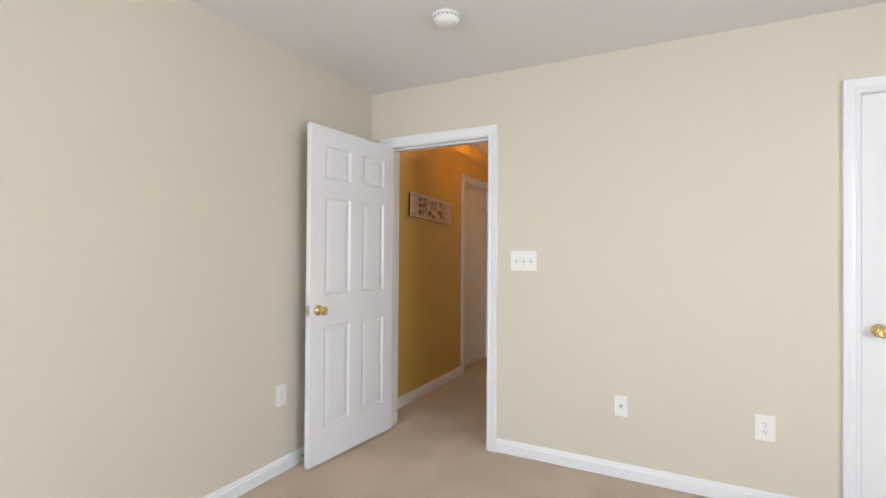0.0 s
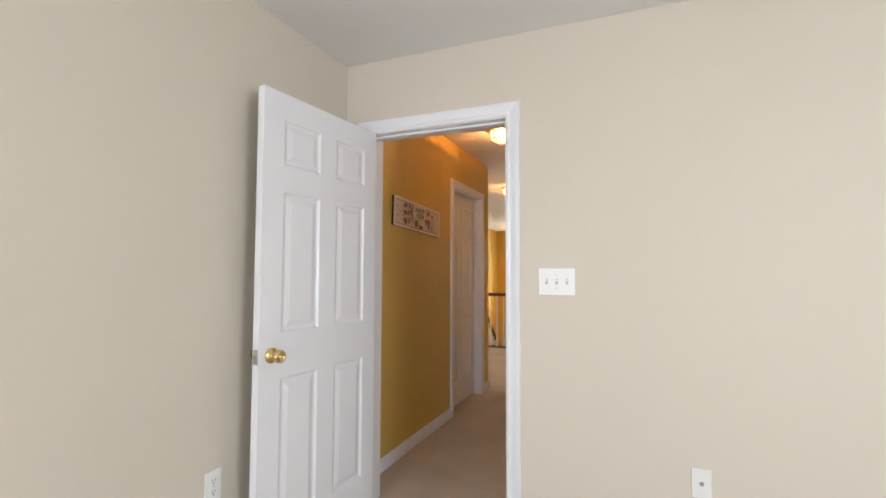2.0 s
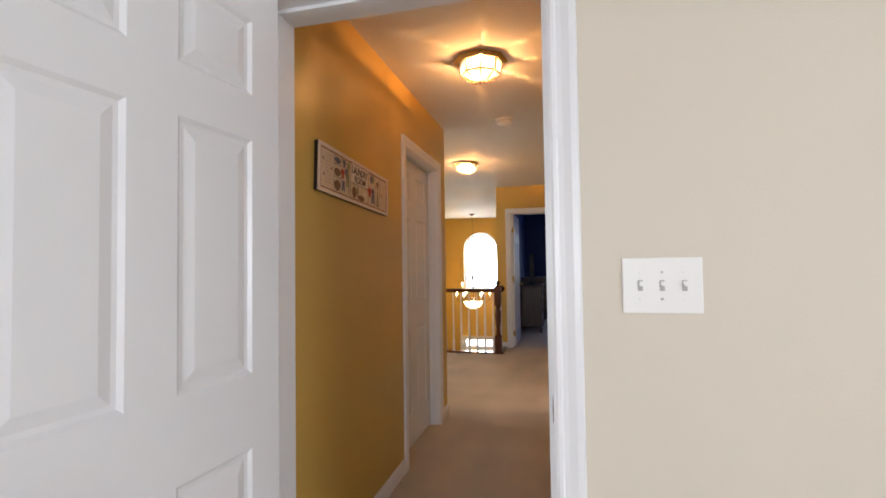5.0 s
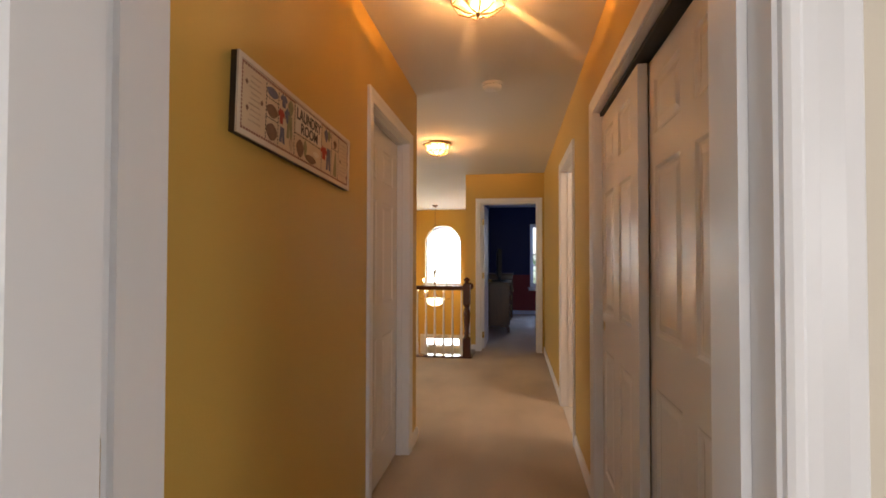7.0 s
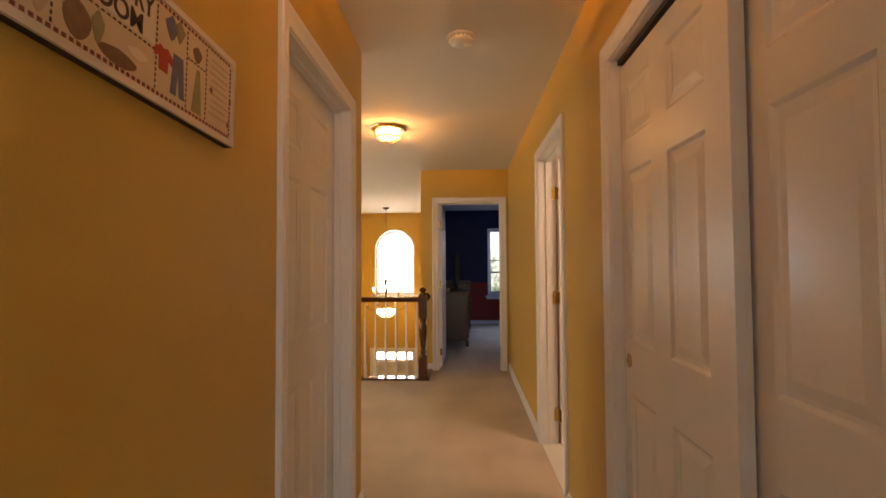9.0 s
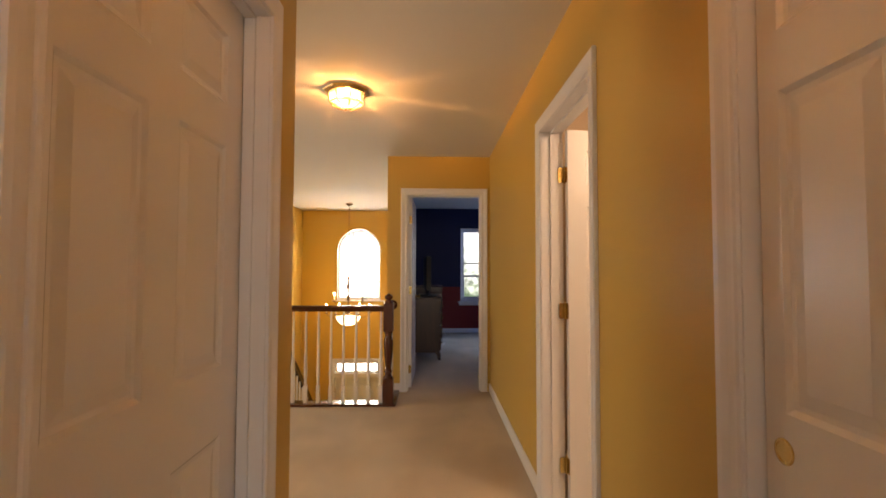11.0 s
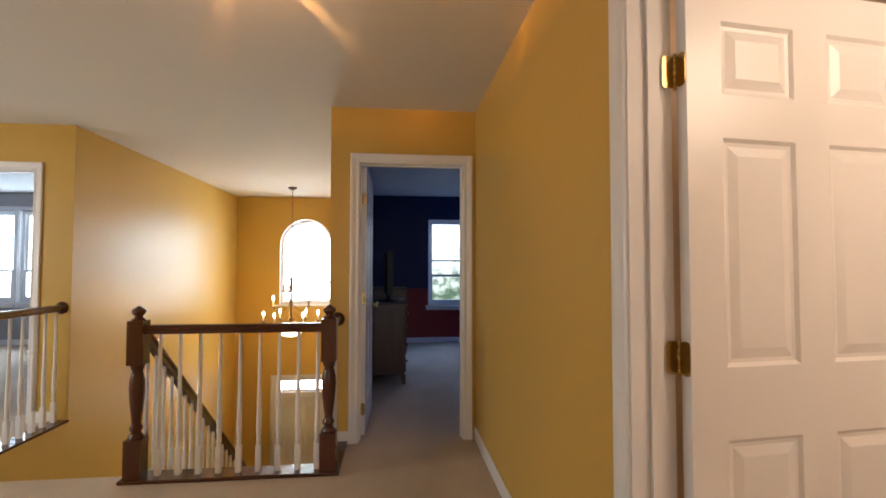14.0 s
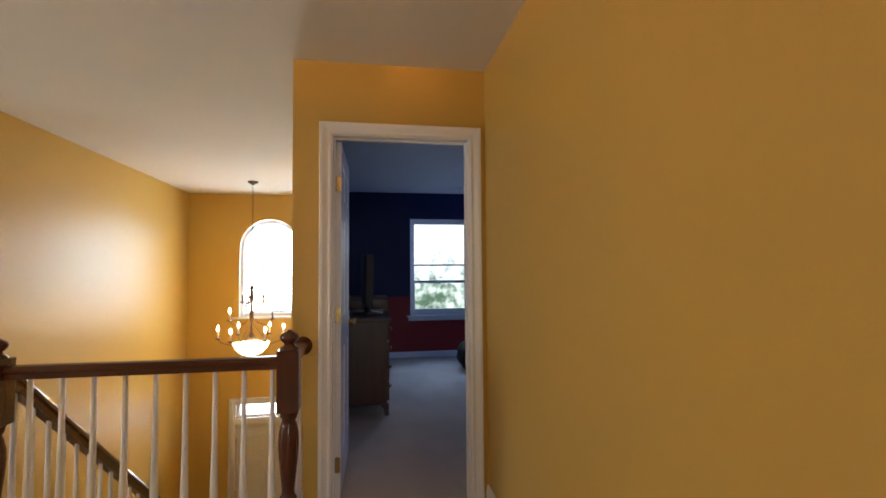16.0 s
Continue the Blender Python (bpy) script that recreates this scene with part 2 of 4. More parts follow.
def slab(name, axis, lo, hi, u0, u1, v0, v1, holes, mats, label, category, arch=None):
    """A wall (axis x or y: its thickness runs from lo to hi along that axis, u along the other, v up) or a floor (axis z: u = x, v = y), with
    rectangular holes (u0, u1, v0, v1). mats: on the low side, the high side, the reveals. arch: (u centre, radius, v of springing) of a round-headed hole."""
    us = sorted({u0, u1, *[h for q in holes for h in q[:2] if u0 < h < u1]})
    vs = sorted({v0, v1, *[h for q in holes for h in q[2:] if v0 < h < v1]})
    put = {"x": lambda u, v, w: (w, u, v), "y": lambda u, v, w: (u, w, v), "z": lambda u, v, w: (u, v, w)}[axis]
    bm = bmesh.new()
    made = {}

    def vert(u, v, w):
        key = (round(u, 5), round(v, 5), w)
        if key not in made:
            made[key] = bm.verts.new(put(u, v, w))
        return made[key]

    def full(i, j):
        if not (0 <= i < len(us) - 1 and 0 <= j < len(vs) - 1):
            return False
        u, v = (us[i] + us[i + 1]) / 2, (vs[j] + vs[j + 1]) / 2
        return not any(q[0] < u < q[1] and q[2] < v < q[3] for q in holes)

    for i in range(len(us) - 1):
        for j in range(len(vs) - 1):
            if not full(i, j):
                continue
            a, b, c, d = us[i], us[i + 1], vs[j], vs[j + 1]
            for w, k in ((lo, 0), (hi, 1)):
                bm.faces.new([vert(a, c, w), vert(b, c, w), vert(b, d, w), vert(a, d, w)]).material_index = k
            for di, dj, p, q in ((-1, 0, (a, c), (a, d)), (1, 0, (b, c), (b, d)), (0, -1, (a, c), (b, c)), (0, 1, (a, d), (b, d))):
                if not full(i + di, j + dj):
                    bm.faces.new([vert(*p, lo), vert(*q, lo), vert(*q, hi), vert(*p, hi)]).material_index = 2
    if arch:
        uc, r, spring = arch
        for s in (-1, 1):
            corner = [(uc + s * r, spring + r)]
            curve = [(uc + s * r * math.cos(k * math.pi / 32), spring + r * math.sin(k * math.pi / 32)) for k in range(17)]
            for w, k in ((lo, 0), (hi, 1)):
                for p, q in zip(curve, curve[1:]):
                    tri = [bm.verts.new(put(*corner[0], w)), bm.verts.new(put(*p, w)), bm.verts.new(put(*q, w))]
                    bm.faces.new(tri).material_index = k
            for p, q in zip(curve, curve[1:]):
                bm.faces.new([bm.verts.new(put(*p, lo)), bm.verts.new(put(*q, lo)), bm.verts.new(put(*q, hi)), bm.verts.new(put(*p, hi))]).material_index = 2
        bmesh.ops.remove_doubles(bm, verts=bm.verts, dist=0.0005)
    return solid(name, bm, list(mats), label, category, "structure")


CASING = ((0, 0), (0, 0.009), (0.006, 0.012), (0.014, 0.012), (0.018, 0.009), (0.030, 0.011), (0.048, 0.017), (0.062, 0.018), (0.066, 0.014), (0.066, 0))


def casing(name, to_world, u0, u1, top, label, mat=None, bottom=0.0, sill=False, parent=None):
    """A mitred moulding round an opening."""
    bm = bmesh.new()
    e = 0.005
    rows = []
    corners = ((lambda o: (u0 - e - o, bottom)), (lambda o: (u0 - e - o, top + e + o)), (lambda o: (u1 + e + o, top + e + o)), (lambda o: (u1 + e + o, bottom)))
    for c in corners:
        rows.append([bm.verts.new(to_world(c(o)[0], p, c(o)[1])) for o, p in CASING])
    n = len(CASING)
    for a, b in zip(rows, rows[1:]):
        for k in range(n):
            bm.faces.new((a[k], a[(k + 1) % n], b[(k + 1) % n], b[k]))
    bm.faces.new(rows[0][::-1])
    bm.faces.new(rows[-1])
    if parent:
        return part(name, bm, mat or TRIM, parent)
    return solid(name, bm, mat or TRIM, label, "door casing", "structure")


def jamb(name, axis, lo, hi, u0, u1, top, label, stop=None):
    """The lining of a door's opening: three boards, with a stop strip at stop along the thickness."""
    bm = bmesh.new()
    t = 0.018

    def b(a0, a1, w0, w1, z0, z1):
        if axis == "y":
            box(bm, a0, a1, w0, w1, z0, z1)
        else:
            box(bm, w0, w1, a0, a1, z0, z1)
    b(u0 - t, u0, lo - 0.001, hi + 0.001, 0, top)
    b(u1, u1 + t, lo - 0.001, hi + 0.001, 0, top)
    b(u0 - t, u1 + t, lo - 0.001, hi + 0.001, top, top + t)
    if stop is not None:
        b(u0 + 0.0005, u0 + 0.011, stop, stop + 0.032, 0, top - 0.011)
        b(u1 - 0.011, u1 - 0.0005, stop, stop + 0.032, 0, top - 0.011)
        b(u0 + 0.0005, u1 - 0.0005, stop, stop + 0.032, top - 0.011, top - 0.0005)
    return solid(name, bm, TRIM, label, "door jamb", "structure")


BASE = ((0, 0.004), (0.013, 0.004), (0.013, 0.062), (0.009, 0.072), (0.009, 0.078), (0.004, 0.088), (0, 0.088))


def baseboard(to_world, u0, u1, z=0.0):
    bm = extrude_profile(bmesh.new(), [(o, h + z) for o, h in BASE], u0, u1, to_world)
    return solid("baseboard", bm, TRIM, "white painted wooden baseboard along the wall", "baseboard", "structure")


def panel_mesh(w, h, t):
    """One moulded panel, both faces, in the plane x, z; y is the thickness from 0 to t."""
    bm = bmesh.new()
    rings = ((0, 0.0), (0.010, 0.007), (0.020, 0.008), (0.046, 0.002), (0.050, 0.002))
    for y0, s in ((0, 1), (t, -1)):
        last = None
        for inset, depth in rings:
            y = y0 + s * depth
            ring = [bm.verts.new(p) for p in ((inset, y, inset), (w - inset, y, inset), (w - inset, y, h - inset), (inset, y, h - inset))]
            if last:
                for k in range(4):
                    bm.faces.new((last[k], last[(k + 1) % 4], ring[(k + 1) % 4], ring[k]))
            last = ring
        bm.faces.new(last)
    return bm


def knob_mesh(t, both=True):
    bm = bmesh.new()
    prof = ((0.0315, 0), (0.0315, 0.004), (0.027, 0.009), (0.013, 0.012), (0.011, 0.026), (0.016, 0.031), (0.0245, 0.037), (0.0275, 0.045), (0.0272, 0.052), (0.0245, 0.0575), (0.0165, 0.0590), (0.0150, 0.0565), (0.0060, 0.0565), (0.0055, 0.0590), (0.0015, 0.0595))
    lathe(bm, [(r, -h) for r, h in prof], (0, 0, 0), 28, "y")
    if both:
        lathe(bm, [(r, t + h) for r, h in prof], (0, 0, 0), 28, "y")
    return bm


def leaf_plate(bm, plane, a0, a1, z0, z1, d0, d1, r=0.011):
    """A thin plate with rounded corners, lying in the plane named, from d0 to d1 through it."""
    rim = []
    for ca, cz, first in ((a1 - r, z1 - r, 0), (a0 + r, z1 - r, 90), (a0 + r, z0 + r, 180), (a1 - r, z0 + r, 270)):
        for k in range(5):
            w = radians(first + 22.5 * k)
            rim.append((ca + r * math.cos(w), cz + r * math.sin(w)))
    rings = [[bm.verts.new((a, d, z) if plane == "xz" else (d, a, z)) for a, z in rim] for d in (d0, d1)]
    bm.faces.new(rings[0])
    bm.faces.new(rings[1][::-1])
    for k in range(len(rim)):
        n = (k + 1) % len(rim)
        bm.faces.new((rings[0][k], rings[1][k], rings[1][n], rings[0][n]))
    return bm


def six_panel_door(name, label, w, h, m, knob=True, hinges=True, t=0.035, stile=0.105, mid=0.112, hinge_side=-1, group="", pull=False, latch=True, hinge_stile=None, jamb_plate=False, knob_z=0.915):
    """A moulded six-panel leaf. Its own x runs from the hinges along the leaf, y through the thickness (0 to t), z up."""
    door = thing(name, label, "door", m, group)
    near = hinge_stile or stile
    pw = (w - stile - near - mid) / 2
    zs = ((0.205, 0.815), (1.0, 1.593), (1.708, 1.903))
    xs = ((near, near + pw), (near + pw + mid, w - stile))
    bm = bmesh.new()
    us = sorted({0, w, *[q for p in xs for q in p]})
    vs = sorted({0, h, *[q for p in zs for q in p]})
    holes = [(a, b, c, d) for a, b in xs for c, d in zs]
    for i in range(len(us) - 1):
        for j in range(len(vs) - 1):
            a, b, c, d = us[i], us[i + 1], vs[j], vs[j + 1]
            hole = (a, b, c, d) in holes
            if not hole:
                for y in (0, t):
                    bm.faces.new([bm.verts.new(p) for p in ((a, y, c), (b, y, c), (b, y, d), (a, y, d))])
    for a, b, c, d in ((0, w, 0, 0), (0, w, h, h)):
        bm.faces.new([bm.verts.new(p) for p in ((a, 0, c), (b, 0, c), (b, t, c), (a, t, c))])
    for x in (0, w):
        bm.faces.new([bm.verts.new(p) for p in ((x, 0, 0), (x, 0, h), (x, t, h), (x, t, 0))])
    bmesh.ops.remove_doubles(bm, verts=bm.verts, dist=0.0005)
    part("leaf", bm, DOORW, door)
    for c, d in zs:
        for a, b in xs:
            p = part("panel", panel_mesh(b - a, d - c, t), DOORW, door)
            p.matrix_local = Matrix.Translation((a, 0, c))
    if knob:
        kn = part("doorknob", knob_mesh(t), BRASS, door, "polished brass doorknob")
        kn.matrix_local = Matrix.Translation((w - 0.062, 0, knob_z))
    if latch:
        bm = box(bmesh.new(), w - 0.0005, w + 0.0015, 0.005, t - 0.005, 0.885, 0.945)
        box(bm, w + 0.001, w + 0.010, 0.011, t - 0.011, 0.905, 0.925, 0.002)
        part("latch", bm, STEEL, door, "steel latch plate")
    if hinges:
        for z in (0.19, 1.022, 1.772):
            yk = hinge_side * 0.004 + (t if hinge_side > 0 else 0)
            bm = bmesh.new()
            for k in range(5):
                za, zb = z - 0.045 + 0.018 * k + 0.0008, z - 0.027 + 0.018 * k - 0.0008
                lathe(bm, ((0.0055, za), (0.0062, za + 0.0008), (0.0062, zb - 0.0008), (0.0055, zb)), (-0.004, yk, 0), 12)
            lathe(bm, ((0.0025, z - 0.050), (0.0045, z - 0.048), (0.0045, z + 0.048), (0.0025, z + 0.050)), (-0.004, yk, 0), 10)
            leaf_plate(bm, "yz", 0.002, t - 0.002, z - 0.044, z + 0.044, -0.0025, -0.0005)
            if jamb_plate:
                leaf_plate(bm, "xz", -0.040, -0.006, z - 0.043, z + 0.043, t + 0.0045, t + 0.0065)
            h = part("hinge", bm, AGED, door, "aged brass butt hinge")
            if jamb_plate:
                for sx, sz in ((-0.032, 0.030), (-0.020, 0.0), (-0.032, -0.030)):
                    part("screw", lathe(bmesh.new(), ((0.0036, t + 0.0064), (0.0036, t + 0.0072), (0.0026, t + 0.0075)), (sx, 0, z + sz), 10, "y"), ANTIQUE, h)
    if pull:
        bm = lathe(bmesh.new(), ((0.024, 0.0), (0.024, -0.0015), (0.019, -0.002), (0.017, -0.0006)), (0, 0, 0), 24, "y")
        p = part("finger_pull", bm, BRASS, door, "round brass finger pull")
        p.matrix_local = Matrix.Translation((w - 0.045 if pull > 0 else 0.045, 0, 0.93))
    return door


# ---- large structure ----
XL, XR = -1.845, -0.748
YB, YH = 2.645, 2.79
H = 2.44
FRONT = 13.25
NAVY_Y = 12.85
BOT = -2.976
# bedroom
slab("wall_bedroom_west", "x", XL - 0.12, XL, -2.7, YB + 0.06, 0, H, [], (GREY, BEIGE, BEIGE), "beige painted bedroom wall", "wall")
slab("wall_bedroom_north", "y", YB, YH, XL, 2.45, 0, H, [(-1.708, -0.899, -1, 2.048), (0.932, 1.728, -1, 2.048)], (BEIGE, MUSTARD, BEIGE),
     "beige painted bedroom wall with two doorways", "wall")
# east and south window openings are assumed, out of view, for the bedroom's daylight
slab("wall_bedroom_east", "x", 2.45, 2.57, -2.7, YH, 0, H, [(-0.4, 1.0, 0.75, 2.15)], (BEIGE, GREY, TRIM), "beige painted bedroom wall with an assumed window", "wall")
slab("wall_bedroom_south", "y", -2.82, -2.7, XL - 0.12, 2.57, 0, H, [(-1.7, -0.1, 0.75, 2.15)], (GREY, BEIGE, TRIM), "beige painted bedroom wall", "wall")
# hall
slab("wall_hall_west", "x", XL - 0.12, XL, YB + 0.06, 5.38, 0, H, [(4.302, 5.134, -1, 2.048)], (BUFF, MUSTARD, MUSTARD), "mustard yellow painted hall wall", "wall")
slab("wall_hall_east", "x", XR, XR + 0.12, YH, 8.555, 0, H, [(3.132, 4.644, -1, 2.048), (5.462, 6.296, -1, 2.048)], (MUSTARD, BUFF, MUSTARD),
     "mustard yellow painted hall wall with two doorways", "wall")
slab("wall_hall_north", "y", 8.555, 8.675, -1.816, 2.45, 0, H, [(-1.622, -0.828, -1, 2.048)], (MUSTARD, NAVY, MUSTARD), "mustard yellow wall with a doorway at the hall's end", "wall")
# laundry behind the closed hall door, and the landing
slab("wall_landing_south", "y", 5.26, 5.38, -6.6, XL - 0.12, 0, H, [], (BUFF, MUSTARD, MUSTARD), "mustard yellow painted landing wall", "wall")
# the opening is an added window, out of view, for the landing's daylight
slab("wall_landing_west", "x", -6.72, -6.6, 5.26, 9.37, 0, H, [(6.2, 7.9, 0.7, 2.15)], (GREY, MUSTARD, MUSTARD), "mustard yellow painted landing wall", "wall")
slab("wall_landing_north", "y", 9.25, 9.37, -6.6, -4.11, 0, H, [(-5.098, -4.282, -1, 2.068)], (MUSTARD, GREY, MUSTARD), "yellow landing wall with a doorway to a bedroom", "wall")
slab("wall_laundry_west", "x", -3.4, -3.28, YB + 0.06, 5.26, 0, H, [], (GREY, BUFF, BUFF), "buff painted wall", "wall")
# stairwell and foyer
slab("wall_stair_west", "x", -4.11, -3.99, 8.1, FRONT, BOT, H, [(8.0, 9.25, -0.002, 3.0)], (GREY, MUSTARD, MUSTARD), "mustard yellow two-storey wall beside the stairs", "wall")
slab("wall_foyer_east", "x", -1.816, -1.70, 8.675, FRONT, BOT, H, [], (MUSTARD, NAVY, MUSTARD), "mustard yellow two-storey foyer wall", "wall")
slab("wall_foyer_east_lower", "x", -1.816, -1.70, 7.0, 8.675, BOT, -0.3, [], (MUSTARD, BUFF, MUSTARD), "mustard yellow foyer wall below the landing", "wall")
slab("wall_foyer_south", "y", 7.9, 8.05, -4.11, -1.816, BOT, -0.3, [], (BUFF, MUSTARD, MUSTARD), "mustard yellow wall below the landing", "wall")
slab("wall_foyer_north", "y", FRONT, FRONT + 0.2, -4.11, -1.70, BOT - 0.2, H, [(-3.28, -2.40, 0.61, 2.065), (-3.348, -2.382, BOT - 1, -0.622)], (MUSTARD, GREY, TRIM),
     "mustard yellow foyer wall with arched window and door", "wall", arch=(-2.84, 0.44, 1.625))
# front bedroom with navy and red walls
NAVY_RED = material("navy_over_red_wall_paint", (0.012, 0.022, 0.12), 0.55)
nt = NAVY_RED.node_tree
geo = nt.nodes.new("ShaderNodeNewGeometry")
sep = nt.nodes.new("ShaderNodeSeparateXYZ")
cut = nt.nodes.new("ShaderNodeMath")
cut.operation = "GREATER_THAN"
cut.inputs[1].default_value = 0.898
nt.links.new(geo.outputs["Position"], sep.inputs[0])
nt.links.new(sep.outputs["Z"], cut.inputs[0])
nmix = nt.nodes.new("ShaderNodeMix")
nmix.data_type = "RGBA"
nmix.inputs["A"].default_value, nmix.inputs["B"].default_value = (0.24, 0.010, 0.012, 1), (0.006, 0.011, 0.070, 1)
nt.links.new(cut.outputs[0], nmix.inputs["Factor"])
nt.links.new(nmix.outputs["Result"], nt.nodes["Principled BSDF"].inputs["Base Color"])
slab("wall_blue_room_north", "y", NAVY_Y, NAVY_Y + 0.15, -1.70, 2.45, 0, H, [(-0.782, 0.128, 0.615, 2.049)], (NAVY_RED, GREY, TRIM), "navy blue over red wall with a window", "wall")
# this wall's window is added out of view to let the fill in
slab("wall_blue_room_east", "x", 2.45, 2.57, 8.555, FRONT + 0.2, 0, H, [(11.5, 12.5, 0.7, 2.1)], (NAVY_RED, GREY, TRIM), "navy blue over red wall with a window", "wall")
slab("wall_study_north", "y", FRONT, FRONT + 0.2, -9.2, -4.11, 0, H, [(-8.28, -7.43, 0.67, 2.15), (-7.35, -6.5, 0.67, 2.15)], (GREY, GREY, TRIM), "grey wall with twin windows", "wall")
slab("wall_study_west", "x", -9.32, -9.2, 9.25, FRONT + 0.2, 0, H, [], (GREY, GREY, GREY), "grey painted bedroom wall", "wall")
slab("wall_study_south", "y", 9.25, 9.37, -9.2, -6.72, 0, H, [], (GREY, GREY, GREY), "grey painted bedroom wall", "wall")
# bathroom and closets
slab("wall_bathroom_east", "x", 1.3, 1.42, 4.85, 7.6, 0, H, [], (BUFF, GREY, BUFF), "buff painted bathroom wall", "wall")
slab("wall_bathroom_south", "y", 4.85, 4.97, XR + 0.12, 1.3, 0, H, [], (BUFF, BUFF, BUFF), "buff painted bathroom wall", "wall")
slab("wall_bathroom_north", "y", 7.0, 7.12, XR + 0.12, 1.3, 0, H, [], (BUFF, BUFF, BUFF), "buff painted bathroom wall", "wall")
slab("wall_closet_back", "x", -0.05, 0.07, YH, 4.85, 0, H, [], (BUFF, BUFF, BUFF), "buff painted closet wall", "wall")
slab("wall_bedroom_closet_back", "y", 3.5, 3.62, 0.07, 2.45, 0, H, [], (BUFF, BUFF, BUFF), "buff painted closet wall", "wall")
# floors and ceilings
slab("floor", "z", -0.3, 0.0, -9.32, 2.57, -2.82, FRONT, [(-4.05, -1.79, 8.17, 20), (-1.8161, -1.70, 8.675, 20), (-4.11, -3.9, 9.25, 20)], (CEIL, CARPET, TRIM), "beige cut-pile carpet floor", "floor")
slab("floor_bathroom", "z", 0.0, 0.006, XR + 0.002, 1.3, 5.480, 6.278, [], (TILE, TILE, TILE), "white tiled bathroom floor", "floor")
slab("floor_foyer", "z", BOT - 0.2, BOT, -4.11, -1.70, 7.0, FRONT, [], (TILE, CARPET, TILE), "beige foyer floor below the stairs", "floor")
slab("ceiling", "z", H, H + 0.15, -9.32, 2.57, -2.82, FRONT + 0.2, [], (CEIL, CEIL, CEIL), "white textured ceiling", "ceiling")

# ---- door casings, jambs and baseboards ----
WHITE_CASING = "white painted moulded door casing"
casing("trim_bedroom_door", face_minus_y(YB), -1.690, -0.917, 2.03, WHITE_CASING)
casing("trim_bedroom_door_hall", face_plus_y(YH), -1.690, -0.917, 2.03, WHITE_CASING)
jamb("door_frame_bedroom", "y", YB, YH, -1.690, -0.917, 2.03, "white painted door lining with stop strip", YB + 0.045)
casing("trim_bedroom_closet", face_minus_y(YB), 0.95, 1.71, 2.03, WHITE_CASING)
jamb("door_frame_bedroom_closet", "y", YB, YH, 0.95, 1.71, 2.03, "white painted closet door lining", YB + 0.045)
casing("trim_laundry_door", face_plus_x(XL), 4.320, 5.116, 2.03, WHITE_CASING)
jamb("door_frame_laundry", "x", XL - 0.12, XL, 4.320, 5.116, 2.03, "white painted door lining with stop strip", -1.917)
casing("trim_hall_closet", face_minus_x(XR), 3.15, 4.626, 2.03, WHITE_CASING)
jamb("door_frame_hall_closet", "x", XR, XR + 0.12, 3.15, 4.626, 2.03, "white painted closet opening lining")
casing("trim_bathroom_door", face_minus_x(XR), 5.480, 6.278, 2.03, WHITE_CASING)
jamb("door_frame_bathroom", "x", XR, XR + 0.12, 5.480, 6.278, 2.03, "white painted door lining with stop strip", -0.698)
casing("trim_blue_room_door", face_minus_y(8.555), -1.604, -0.846, 2.03, WHITE_CASING)
jamb("door_frame_blue_room", "y", 8.555, 8.675, -1.604, -0.846, 2.03, "white painted door lining with stop strip", 8.60)
casing("trim_study_door", face_minus_y(9.25), -5.08, -4.30, 2.05, WHITE_CASING)
jamb("door_frame_study", "y", 9.25, 9.37, -5.08, -4.30, 2.05, "white painted door lining", 9.29)
for face, runs in ((face_plus_x(XL), ((-2.7, YB), (YH, 4.248), (5.188, 5.38))), (face_minus_y(YB), ((-0.845, 0.878), (1.782, 2.45))),
                   (face_plus_y(5.38), ((-6.6, XL + 0.013),)), (face_minus_x(XR), ((YH, 3.078), (4.698, 5.408), (6.350, 8.555))),
                   (face_minus_y(8.555), ((-1.816, -1.676),)), (face_plus_x(-6.6), ((5.38, 9.25),)), (face_minus_y(9.25), ((-6.6, -5.15), (-4.23, -4.11))),
                   (face_minus_y(NAVY_Y), ((-1.70, 2.45),)), (face_plus_x(-1.70), ((8.675, NAVY_Y),)), (face_minus_y(FRONT), ((-9.2, -4.11),)),
                   (face_minus_x(2.45), ((-2.7, YB),)), (face_plus_y(-2.7), ((-1.865, 2.45),))):
    for a, b in runs:
        baseboard(face, a, b)

# ---- doors ----
six_panel_door("open_door", "white six-panel bedroom door standing open with brass knob", 0.762, 2.015,
               pose(-1.680, YB - 0.006, 0.012, 0, 0, -95.2), hinge_side=-1, stile=0.112, hinge_stile=0.10)
six_panel_door("closet_door", "closed white six-panel closet door with brass knob", 0.755, 2.015, pose(1.7075, YB + 0.004, 0.012, 0, 0, 180) @ pose(0, -0.035, 0), hinges=False, latch=False)
six_panel_door("laundry_door", "closed white six-panel door in the hall", 0.791, 2.015, pose(-1.92, 4.3225, 0.012, 0, 0, 90), knob=False, hinges=False, latch=False)
six_panel_door("sliding_closet_door", "white six-panel sliding closet door with finger pull", 0.690, 1.985, pose(-0.713, 4.622, 0.012, 0, 0, -90), knob=False, hinges=False, latch=False, pull=-1, hinge_stile=0.052, group="sliding closet doors")
six_panel_door("sliding_closet_door", "white six-panel sliding closet door on the rear track", 0.79, 1.985, pose(-0.671, 3.944, 0.012, 0, 0, -90), knob=False, hinges=False, latch=False, hinge_stile=0.07, group="sliding closet doors")
six_panel_door("bathroom_door", "white six-panel bathroom door standing open, brass hinges", 0.782, 2.015, pose(-0.616, 6.268, 0.018, 0, 0, 5.6) @ pose(0, -0.035, 0), hinge_side=1, jamb_plate=True, knob_z=0.885)
six_panel_door("blue_room_door", "white six-panel bedroom door open against the wall", 0.745, 2.015, pose(-1.565, 8.683, 0.012, 0, 0, 88.7), hinge_side=1)

